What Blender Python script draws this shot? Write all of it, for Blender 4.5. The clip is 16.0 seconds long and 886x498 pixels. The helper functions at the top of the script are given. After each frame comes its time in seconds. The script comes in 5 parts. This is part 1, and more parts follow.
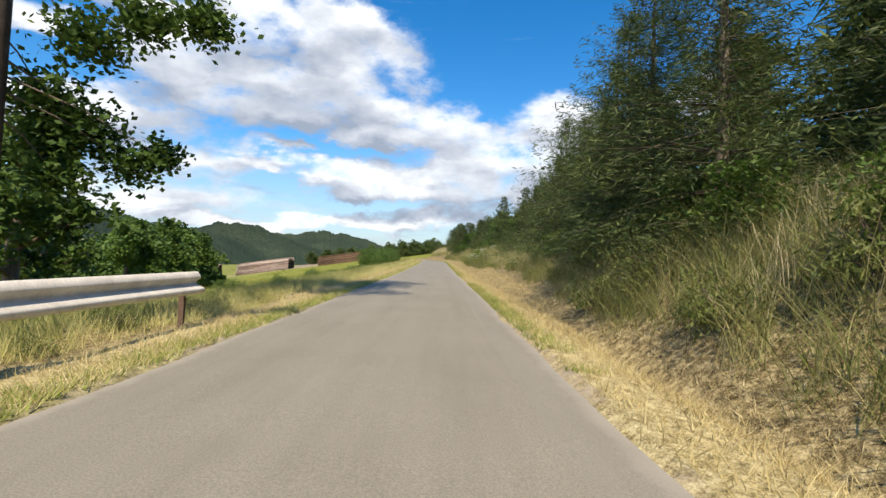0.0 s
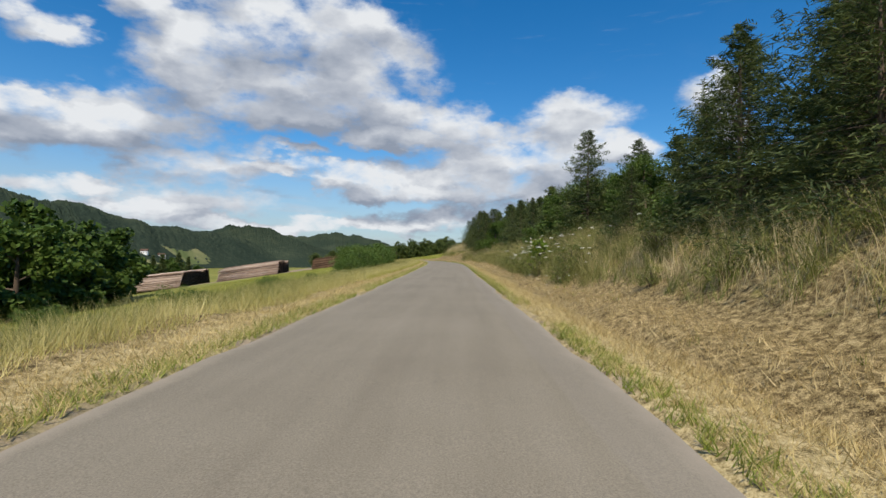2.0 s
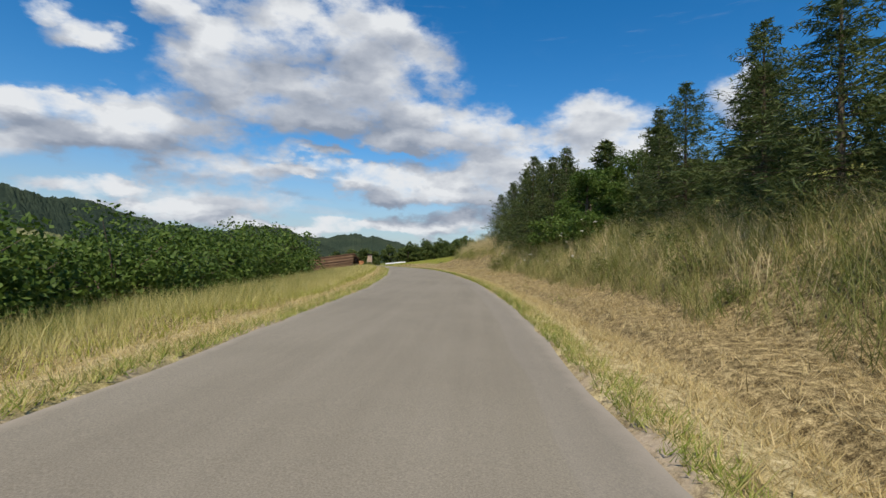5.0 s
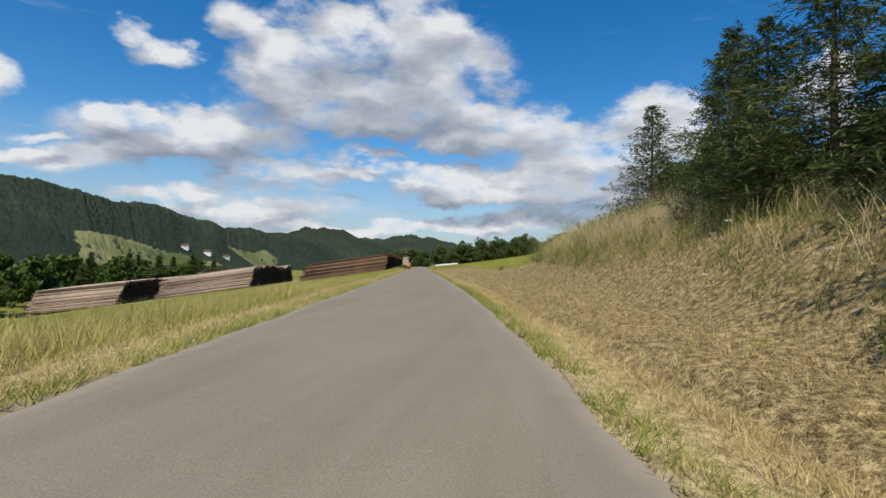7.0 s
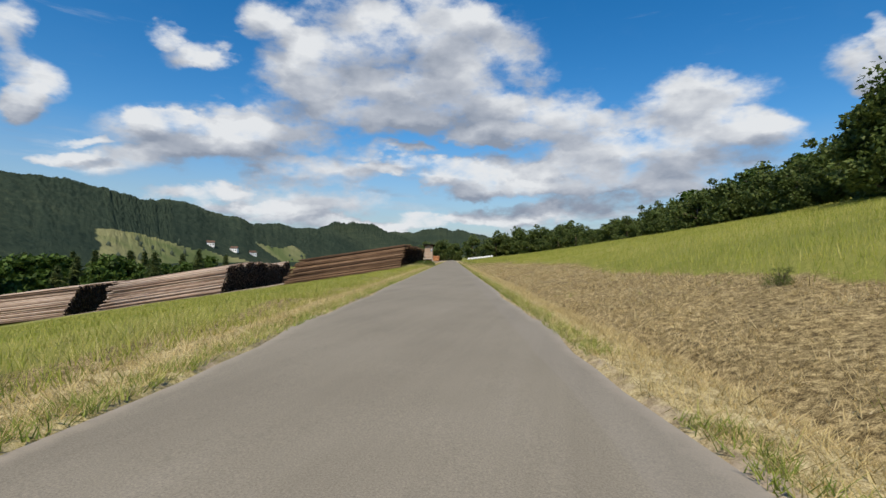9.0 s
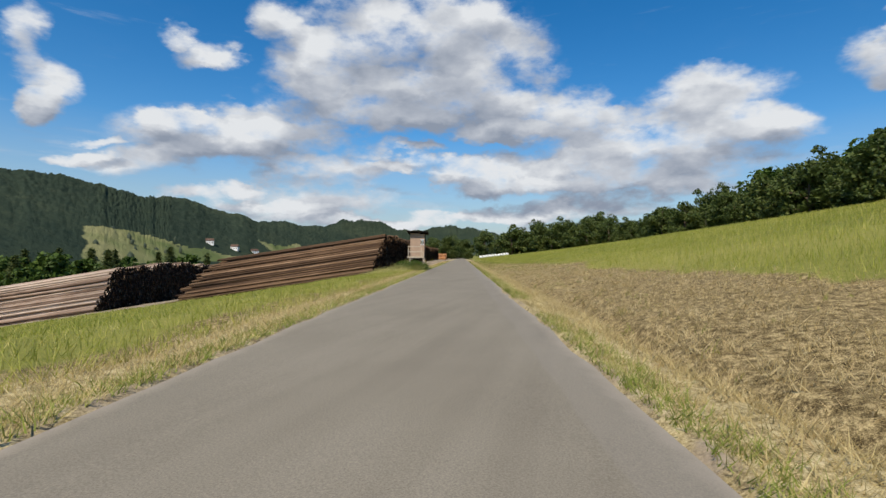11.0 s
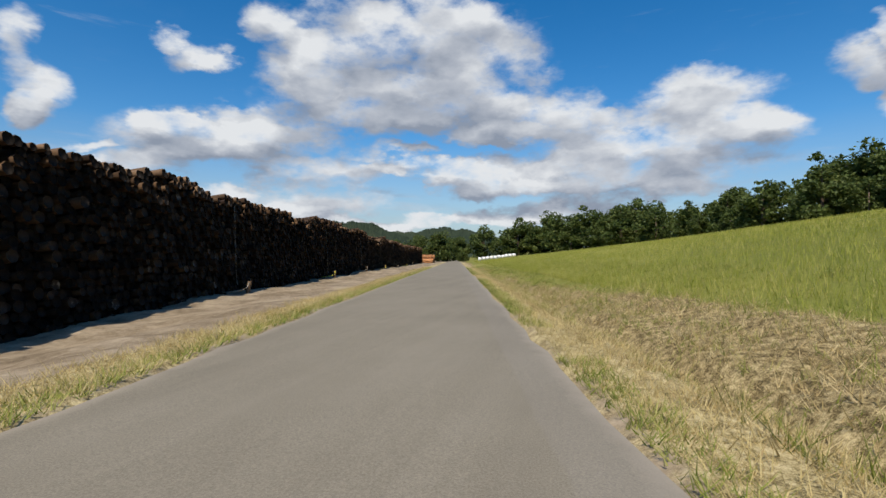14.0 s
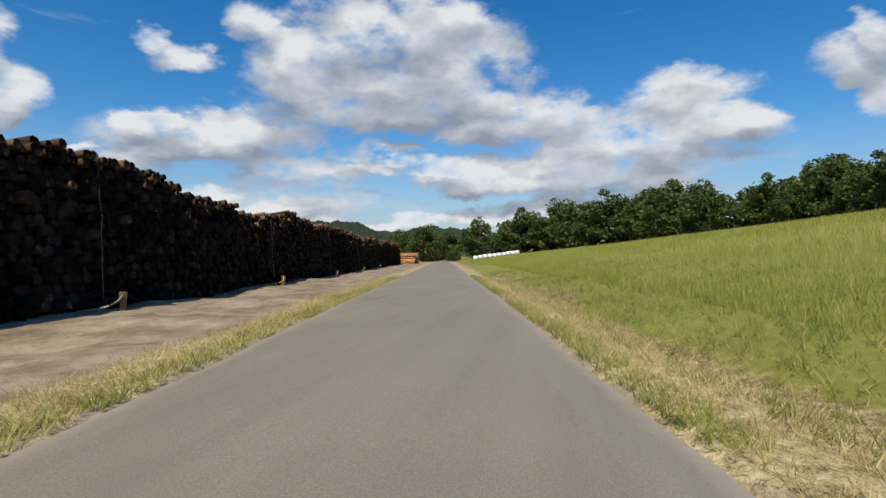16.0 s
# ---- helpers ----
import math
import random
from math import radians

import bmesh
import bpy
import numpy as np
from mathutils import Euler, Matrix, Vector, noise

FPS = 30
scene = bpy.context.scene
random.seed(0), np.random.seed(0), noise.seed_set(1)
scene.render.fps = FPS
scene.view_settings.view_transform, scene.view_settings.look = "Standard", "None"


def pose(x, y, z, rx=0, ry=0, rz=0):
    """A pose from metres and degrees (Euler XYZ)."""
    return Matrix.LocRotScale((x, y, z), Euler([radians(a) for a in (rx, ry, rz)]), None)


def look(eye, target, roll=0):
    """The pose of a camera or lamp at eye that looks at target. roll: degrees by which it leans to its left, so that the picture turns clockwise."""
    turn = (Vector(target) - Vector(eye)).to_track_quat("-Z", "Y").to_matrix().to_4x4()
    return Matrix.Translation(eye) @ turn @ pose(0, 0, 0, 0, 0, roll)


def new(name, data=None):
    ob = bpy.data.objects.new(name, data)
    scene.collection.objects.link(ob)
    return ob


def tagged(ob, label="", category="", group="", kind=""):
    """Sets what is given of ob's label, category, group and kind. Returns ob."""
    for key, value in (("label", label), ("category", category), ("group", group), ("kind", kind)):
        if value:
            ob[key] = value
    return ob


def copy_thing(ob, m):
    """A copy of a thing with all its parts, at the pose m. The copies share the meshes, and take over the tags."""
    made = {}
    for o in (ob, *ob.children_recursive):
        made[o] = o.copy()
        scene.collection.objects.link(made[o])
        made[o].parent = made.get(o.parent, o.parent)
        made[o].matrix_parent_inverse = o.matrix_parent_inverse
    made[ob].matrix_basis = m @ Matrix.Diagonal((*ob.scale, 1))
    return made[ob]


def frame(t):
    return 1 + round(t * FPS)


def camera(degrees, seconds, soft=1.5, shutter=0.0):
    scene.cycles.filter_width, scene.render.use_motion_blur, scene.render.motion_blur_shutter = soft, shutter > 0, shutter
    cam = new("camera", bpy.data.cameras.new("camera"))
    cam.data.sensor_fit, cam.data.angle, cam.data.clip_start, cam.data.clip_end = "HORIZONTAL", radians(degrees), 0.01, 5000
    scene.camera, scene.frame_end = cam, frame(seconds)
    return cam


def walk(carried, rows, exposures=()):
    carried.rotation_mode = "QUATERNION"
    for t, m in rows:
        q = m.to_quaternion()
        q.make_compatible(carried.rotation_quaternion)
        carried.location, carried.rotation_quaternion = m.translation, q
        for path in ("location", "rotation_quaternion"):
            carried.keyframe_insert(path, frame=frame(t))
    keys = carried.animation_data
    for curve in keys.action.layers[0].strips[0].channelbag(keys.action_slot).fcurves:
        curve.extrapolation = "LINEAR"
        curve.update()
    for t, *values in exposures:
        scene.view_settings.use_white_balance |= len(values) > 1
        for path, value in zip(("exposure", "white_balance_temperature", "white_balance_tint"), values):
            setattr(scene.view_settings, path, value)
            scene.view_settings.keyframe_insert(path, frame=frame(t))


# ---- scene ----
# ---- the road's line: distance along it, heading (degrees to the left), climb (degrees) ----
HEAD_S, HEAD_A = (-400, 0, 85, 98, 106, 114, 124, 136, 148, 158), (0.5, 0.5, 0.7, 1.6, 3.8, 7.0, 9.4, 11.4, 12.7, 13.0)
CLIMB_S, CLIMB_A = (-400, 0, 30, 63, 108, 126, 150, 170), (0.0, 0.6, 0.9, 1.3, 1.4, 0.95, 0.1, 0.0)
LINE_S = np.arange(-400.0, 5000.0, 0.5)
_h, _c = np.radians(np.interp(LINE_S, HEAD_S, HEAD_A)), np.radians(np.interp(LINE_S, CLIMB_S, CLIMB_A))
LINE_X, LINE_Y = np.cumsum(-np.sin(_h)) * 0.5, np.cumsum(np.cos(_h)) * 0.5
LINE_Z = np.cumsum(np.tan(_c)) * 0.5
_k = int(np.searchsorted(LINE_S, 0.0))
LINE_X, LINE_Y, LINE_Z = LINE_X - LINE_X[_k], LINE_Y - LINE_Y[_k], LINE_Z - LINE_Z[_k]
HALF = 2.37            # half the road's width
EYE = 1.3             # the camera's height above the road


def on_road(s, u):
    """World x, y of the place s along the road and u to its right; far out the lines run straight east and west."""
    s, u = np.broadcast_arrays(np.asarray(s, float), np.asarray(u, float))
    h = np.radians(np.interp(s, HEAD_S, HEAD_A))
    near, far = np.clip(u, -60, 60), u - np.clip(u, -60, 60)
    return (np.interp(s, LINE_S, LINE_X) + near * np.cos(h) + far * np.cos(math.radians(8)),
            np.interp(s, LINE_S, LINE_Y) + near * np.sin(h) + far * np.sin(math.radians(8)))


def road_z(s):
    return np.interp(s, LINE_S, LINE_Z)


# ---- camera: t, metres along the road, metres right of its middle, yaw, pitch, roll ----
cam = camera(84.7, 16.0, soft=1.5)
ROWS = (
    (0.0, 0.00, 0.82, 0.00, 1.90, -2.00),
    (0.5, 9.00, 0.84, 0.20, 1.90, -1.70),
    (1.0, 18.00, 0.81, 3.50, 1.70, -2.30),
    (1.5, 27.00, 0.63, 1.50, 1.90, -1.00),
    (2.0, 36.00, 0.60, 1.60, 1.90, -1.20),
    (2.5, 45.00, 0.69, -0.40, 1.70, -0.80),
    (3.0, 54.00, 1.05, 1.40, 1.80, -1.70),
    (3.5, 63.00, 1.01, 2.40, 2.00, -1.60),
    (6.0, 108.00, 0.97, 5.20, 2.10, -1.90),
    (6.5, 117.00, 0.94, 6.70, 1.80, -1.60),
    (7.0, 126.00, 1.05, 10.50, 2.00, -1.70),
    (7.5, 135.00, 0.77, 12.70, 1.80, -1.60),
    (8.0, 144.00, 0.65, 14.30, 1.50, -1.00),
    (8.5, 153.00, 0.59, 13.50, 1.20, -0.50),
    (9.0, 162.00, 0.53, 14.10, 1.10, -0.80),
    (11.5, 207.00, 0.72, 15.30, 0.80, -0.60),
    (12.0, 216.00, 0.68, 13.70, 0.70, 0.10),
    (12.5, 225.00, 0.85, 14.10, 1.00, -0.40),
    (13.0, 234.00, 1.00, 13.00, 0.90, 0.00),
    (13.5, 243.00, 1.30, 15.00, 1.00, -1.50),
    (14.0, 252.00, 1.07, 14.60, 1.10, -0.30),
    (14.5, 261.00, 1.17, 14.80, 0.90, -0.80),
    (15.0, 270.00, 0.86, 16.90, 1.00, -1.30),
    (15.5, 279.00, 0.53, 14.50, 1.10, 0.30),
    (16.0, 288.00, 0.63, 13.20, 1.00, 0.40),
)


def eye_pose(t, s, u, yaw, pitch, roll):
    x, y = on_road(s, u)
    return pose(float(x), float(y), float(road_z(s)) + EYE, 90 + pitch, roll, yaw)


walk(cam, [(r[0], eye_pose(*r)) for r in ROWS],
     ((0, 0.68, 6500, 10), (0.5, 0.38, 6500, 10), (1.0, 0.32, 6500, 10), (2.0, 0.19, 6480, 10), (16.0, 0.13, 6480, 10)))
# ---- daylight: high summer sun from behind the camera, blue sky with fair-weather clouds ----
SUN_EL, SUN_SHADOW = 50.0, 0.4      # elevation; the way shadows fall, degrees to the right of +y


def sun_and_sky():
    d = Vector((-math.sin(radians(SUN_SHADOW)) * math.cos(radians(SUN_EL)), -math.cos(radians(SUN_SHADOW)) * math.cos(radians(SUN_EL)), math.sin(radians(SUN_EL))))
    lamp = bpy.data.lights.new("sun", "SUN")
    lamp.energy, lamp.angle, lamp.color = 4.6, radians(0.55), (1.0, 0.885, 0.72)
    ob = new("sun", lamp)
    ob.matrix_world = look(d * 300, (0, 0, 0))
    w = bpy.data.worlds.new("sky")
    scene.world = w
    w.use_nodes = True
    nt = w.node_tree
    N, L = nt.nodes, nt.links
    N.clear()

    def nd(kind, **kw):
        n = N.new(kind)
        for k, v in kw.items():
            if k == "op":
                n.operation = v
            elif k == "clamp":
                n.use_clamp = v
        return n

    def math_(op, a, b=None, c=None, clamp=False):
        n = nd("ShaderNodeMath", op=op, clamp=clamp)
        for i, v in enumerate((a, b, c)):
            if v is None:
                continue
            if isinstance(v, (int, float)):
                n.inputs[i].default_value = v
            else:
                L.new(v, n.inputs[i])
        return n.outputs[0]

    def vec(op, a, b=None, c=None):
        n = nd("ShaderNodeVectorMath", op=op)
        for i, v in enumerate((a, b, c)):
            if v is None:
                continue
            if isinstance(v, tuple):
                n.inputs[i].default_value = v
            else:
                L.new(v, n.inputs[i])
        return n.outputs["Value"] if op == "DOT_PRODUCT" else n.outputs["Vector"]

    tc = N.new("ShaderNodeTexCoord")
    way = tc.outputs["Generated"]
    sky = N.new("ShaderNodeTexSky")
    sky.sky_type, sky.sun_disc = "NISHITA", False
    sky.sun_elevation, sky.sun_rotation = radians(SUN_EL), math.atan2(d.x, d.y)
    sky.air_density, sky.dust_density, sky.ozone_density = 1.0, 0.4, 2.5
    # flat chart of the sky ahead: right, up (tangents), about the heading of the last straight
    a = radians(14.1)
    p, q = radians(1.0), radians(-0.4)
    fwd = Vector((-math.sin(a) * math.cos(p), math.cos(a) * math.cos(p), math.sin(p)))
    right = Vector((math.cos(a), math.sin(a), 0))
    up = right.cross(fwd)
    right, up = right * math.cos(q) - up * math.sin(q), up * math.cos(q) + right * math.sin(q)
    df = math_("MAXIMUM", vec("DOT_PRODUCT", way, tuple(fwd)), 0.05)
    cx = math_("DIVIDE", vec("DOT_PRODUCT", way, tuple(right)), df)
    cz = math_("DIVIDE", vec("DOT_PRODUCT", way, tuple(up)), df)
    comb = N.new("ShaderNodeCombineXYZ")
    L.new(cx, comb.inputs[0]), L.new(cz, comb.inputs[1])
    # billows: noise on the direction itself, finer towards the horizon
    sep = N.new("ShaderNodeSeparateXYZ")
    L.new(way, sep.inputs[0])
    stretch = vec("MULTIPLY", way, (1.0, 1.0, 1.9))

    def fbm(scale, detail, rough, src=stretch, shift=(0, 0, 0)):
        n = N.new("ShaderNodeTexNoise")
        n.inputs["Scale"].default_value, n.inputs["Detail"].default_value, n.inputs["Roughness"].default_value = scale, detail, rough
        L.new(vec("ADD", src, shift), n.inputs["Vector"])
        return n

    def bodies(lift):
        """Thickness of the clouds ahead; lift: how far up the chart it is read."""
        src = vec("ADD", stretch, (0, 0, lift * 1.9))
        warp = fbm(6.0, 5, 0.6, src)
        base = vec("ADD", comb.outputs[0], (0, lift, 0))
        bent = vec("ADD", base, vec("MULTIPLY", vec("SUBTRACT", warp.outputs["Color"], (0.5, 0.5, 0.5)), (0.20, 0.13, 0.0)))
        total = None
        for clouds in CLOUDS:
            for bx, by, rx, ry in clouds:
                bx, by, rx, ry = (bx - 784) / 860, (441 - by) / 860, rx * 1.22 / 860, ry * 1.3 / 860
                e = vec("MULTIPLY_ADD", bent, (1 / rx, 1 / ry, 0), (-bx / rx, -by / ry, 0))
                m = math_("SUBTRACT", 1.0, vec("DOT_PRODUCT", e, e), clamp=True)
                total = m if total is None else math_("ADD", total, m)
        fine = fbm(11.0, 8, 0.58, src)
        near = math_("MULTIPLY", math_("ADD", math_("MULTIPLY", total, 2.5, clamp=True), 0.10), 3.3)
        soft = math_("MINIMUM", total, 1.6)
        return soft, math_("ADD", math_("MULTIPLY", math_("MINIMUM", total, 1.1), 1.15), math_("MULTIPLY", math_("SUBTRACT", fine.outputs[0], 0.5), near))

    (thick, body), (over, _) = bodies(0.0), bodies(0.045)
    # elsewhere in the sky: the same kind of clouds, loosely scattered
    behind = fbm(3.0, 8, 0.62, shift=(3.1, 1.7, 0.4))
    ahead = nd("ShaderNodeMapRange")
    L.new(vec("DOT_PRODUCT", way, tuple(fwd)), ahead.inputs["Value"])
    ahead.inputs["From Min"].default_value, ahead.inputs["From Max"].default_value = 0.42, 0.62
    rest = math_("MULTIPLY", math_("SUBTRACT", behind.outputs[0], 0.53), 3.0)
    mixf = nd("ShaderNodeMix")
    L.new(ahead.outputs[0], mixf.inputs[0]), L.new(rest, mixf.inputs[2]), L.new(body, mixf.inputs[3])
    cover = nd("ShaderNodeMapRange")
    cover.interpolation_type = "SMOOTHSTEP"
    cover.inputs["From Min"].default_value, cover.inputs["From Max"].default_value = 0.0, 1.35
    # streets of low cloud towards the horizon
    low = fbm(3.2, 7, 0.6, src=vec("MULTIPLY", way, (1.6, 1.6, 13.0)), shift=(0.7, 2.9, 0.3))
    band = nd("ShaderNodeMapRange")
    L.new(sep.outputs[2], band.inputs["Value"])
    band.inputs["From Min"].default_value, band.inputs["From Max"].default_value = 0.02, 0.26
    band.inputs["To Min"].default_value, band.inputs["To Max"].default_value = 0.0, -0.62
    streets = math_("ADD", math_("MULTIPLY", math_("SUBTRACT", low.outputs[0], 0.36), 2.6), band.outputs[0])
    field = math_("MAXIMUM", mixf.outputs[0], streets)
    L.new(field, cover.inputs["Value"])
    # lit tops, grey bases
    puffs = fbm(8.0, 5, 0.55, shift=(0, 0, 0.06))
    drop = math_("SUBTRACT", thick, over)
    lit = math_("ADD", math_("MULTIPLY", drop, 0.6), math_("MULTIPLY", math_("SUBTRACT", puffs.outputs[0], 0.5), 1.5))
    rim = math_("SUBTRACT", 1.0, math_("MULTIPLY", field, 0.75), clamp=True)
    lit = math_("ADD", math_("ADD", lit, 0.40), math_("MULTIPLY", rim, 0.30))
    ramp = N.new("ShaderNodeValToRGB")
    L.new(lit, ramp.inputs[0])
    cr = ramp.color_ramp
    cr.elements[0].position, cr.elements[0].color = 0.0, (0.36, 0.42, 0.53, 1)
    cr.elements[1].position, cr.elements[1].color = 0.95, (1.04, 1.07, 1.10, 1)
    cr.interpolation = "LINEAR"
    mid = cr.elements.new(0.42)
    mid.color = (0.60, 0.65, 0.74, 1)
    bg_sky, bg_cloud, mix = N.new("ShaderNodeBackground"), N.new("ShaderNodeBackground"), N.new("ShaderNodeMixShader")
    hue = N.new("ShaderNodeHueSaturation")
    hue.inputs["Saturation"].default_value, hue.inputs["Value"].default_value = 1.42, 1.14
    L.new(sky.outputs[0], hue.inputs["Color"])
    haze, blend = nd("ShaderNodeMapRange"), nd("ShaderNodeMix")
    L.new(sep.outputs[2], haze.inputs["Value"])
    haze.inputs["From Min"].default_value, haze.inputs["From Max"].default_value = 0.0, 0.24
    haze.inputs["To Min"].default_value, haze.inputs["To Max"].default_value = 0.85, 0.0
    blend.data_type = "RGBA"
    L.new(haze.outputs[0], blend.inputs[0]), L.new(hue.outputs[0], blend.inputs[6])
    blend.inputs[7].default_value = (2.8, 3.45, 4.2, 1)
    L.new(blend.outputs[2], bg_sky.inputs[0])
    bg_sky.inputs[1].default_value = 0.104
    L.new(ramp.outputs[0], bg_cloud.inputs[0])
    bg_cloud.inputs[1].default_value = 0.67
    L.new(cover.outputs[0], mix.inputs[0]), L.new(bg_sky.outputs[0], mix.inputs[1]), L.new(bg_cloud.outputs[0], mix.inputs[2])
    out = N.new("ShaderNodeOutputWorld")
    L.new(mix.outputs[0], out.inputs[0])


# cloud bodies on that chart: middle and half-axes
CLOUDS = (
    ((600, 50, 110, 70), (760, 30, 110, 60), (850, 95, 110, 80), (680, 130, 160, 80), (520, 115, 90, 48), (600, 190, 180, 50), (800, 190, 110, 50), (470, 40, 50, 30),
     (960, 200, 105, 45), (870, 240, 80, 22)),
    ((330, 230, 160, 45), (230, 285, 110, 30), (430, 250, 160, 40), (560, 300, 130, 28), (650, 265, 50, 15), (300, 205, 60, 20), (120, 275, 50, 14), (160, 240, 40, 10),
     (730, 270, 45, 10), (400, 330, 50, 13), (520, 355, 170, 26), (690, 295, 50, 14), (440, 372, 120, 18), (300, 345, 60, 14)),
    ((1250, 160, 125, 35), (1200, 220, 170, 45), (1330, 225, 80, 35), (1060, 270, 130, 38), (950, 310, 180, 32), (1200, 285, 200, 50), (1080, 330, 150, 25), (860, 330, 90, 20),
     (800, 300, 70, 16), (900, 378, 110, 16), (780, 388, 80, 14), (650, 400, 100, 14), (1050, 365, 120, 16), (540, 395, 150, 14)),
    ((1520, 110, 75, 45), (1560, 60, 40, 30), (1600, 180, 60, 40), (40, 150, 70, 50), (10, 60, 40, 40), (20, 180, 50, 30), (320, 90, 60, 25), (290, 60, 40, 18), (365, 110, 35, 16)),
)
sun_and_sky()
# ---- materials ----
def material(name, build):
    m = bpy.data.materials.new(name)
    m.use_nodes = True
    build(m, m.node_tree, m.node_tree.nodes["Principled BSDF"])
    return m


def node(nt, kind, ins=None, **props):
    n = nt.nodes.new(kind)
    for k, v in props.items():
        if k == "operation":
            n.operation = v
        elif k == "blend_type":
            n.blend_type = v
        elif k == "data_type":
            n.data_type = v
        elif k == "attribute_name":
            n.attribute_name = v
        elif k == "interpolation_type":
            n.interpolation_type = v
    for k, v in (ins or {}).items():
        if hasattr(v, "is_linked"):
            nt.links.new(v, n.inputs[k])
        else:
            n.inputs[k].default_value = v
    return n


def noise_of(nt, scale, detail=4, rough=0.55, coords=None, distortion=0.0):
    if coords is None:
        coords = node(nt, "ShaderNodeNewGeometry").outputs["Position"]
    return node(nt, "ShaderNodeTexNoise", {"Vector": coords, "Scale": scale, "Detail": detail, "Roughness": rough, "Distortion": distortion}).outputs["Fac"]


def ramp_of(nt, fac, *stops):
    n = nt.nodes.new("ShaderNodeValToRGB")
    nt.links.new(fac, n.inputs[0])
    e = n.color_ramp.elements
    while len(e) < len(stops):
        e.new(0.5)
    for el, (at, col) in zip(e, stops):
        el.position, el.color = at, (*col, 1)
    return n.outputs[0]


def mix_of(nt, fac, a, b, blend="MIX"):
    n = node(nt, "ShaderNodeMix", data_type="RGBA", blend_type=blend)
    for i, v in ((0, fac), (6, a), (7, b)):
        if hasattr(v, "is_linked"):
            nt.links.new(v, n.inputs[i])
        else:
            n.inputs[i].default_value = v if i == 0 else (*v, 1)
    return n.outputs[2]


def bump_of(nt, bsdf, height, strength=0.3, distance=0.02):
    b = node(nt, "ShaderNodeBump", {"Height": height, "Strength": strength, "Distance": distance})
    nt.links.new(b.outputs[0], bsdf.inputs["Normal"])


def calc(nt, op, a, b=0.0):
    return node(nt, "ShaderNodeMath", {0: a, 1: b}, operation=op).outputs[0]


def scaled(nt, sx, sy, sz, coords=None):
    if coords is None:
        coords = node(nt, "ShaderNodeTexCoord").outputs["Object"]
    return node(nt, "ShaderNodeVectorMath", {0: coords, 1: (sx, sy, sz)}, operation="MULTIPLY").outputs[0]


def blades_material(name, cols, rough=0.6, patch=0.25, glow=0.35, clumps=False):
    """Grass or leaves: a colour per blade and per clump, drifting in patches, with light coming through."""
    def build(m, nt, b):
        rnd = node(nt, "ShaderNodeNewGeometry").outputs["Random Per Island"]
        drift = noise_of(nt, patch, 3)
        f = calc(nt, "ADD", calc(nt, "MULTIPLY", rnd, 0.35 if clumps else 0.55), calc(nt, "MULTIPLY", calc(nt, "SUBTRACT", drift, 0.22), 0.8))
        if clumps:
            own = node(nt, "ShaderNodeAttribute", attribute_name="clump").outputs["Fac"]
            f = calc(nt, "ADD", calc(nt, "SUBTRACT", f, 0.05), calc(nt, "MULTIPLY", own, 0.42))
        c = ramp_of(nt, f, *[(i / (len(cols) - 1), col) for i, col in enumerate(cols)])
        nt.links.new(c, b.inputs["Base Color"])
        b.inputs["Roughness"].default_value = rough
        b.inputs["Specular IOR Level"].default_value = 0.25
        tr = node(nt, "ShaderNodeBsdfTranslucent", {"Color": c})
        mx = node(nt, "ShaderNodeMixShader", {0: glow, 1: b.outputs[0], 2: tr.outputs[0]})
        nt.links.new(mx.outputs[0], nt.nodes["Material Output"].inputs[0])
    return material(name, build)


def plain(name, col, rough=0.6, metal=0.0, spread=0.25, scale=6.0, bump=0.15):
    """A painted or natural surface with uneven colour at two scales."""
    def build(m, nt, b):
        big, small = noise_of(nt, scale), noise_of(nt, scale * 9, 5, 0.65)
        f = calc(nt, "ADD", calc(nt, "MULTIPLY", big, 0.6), calc(nt, "MULTIPLY", small, 0.4))
        lo, hi = tuple(c * (1 - spread) for c in col), tuple(min(1, c * (1 + spread)) for c in col)
        nt.links.new(ramp_of(nt, f, (0.3, lo), (0.7, hi)), b.inputs["Base Color"])
        b.inputs["Roughness"].default_value, b.inputs["Metallic"].default_value = rough, metal
        if bump:
            bump_of(nt, b, small, bump, 0.01)
    return material(name, build)


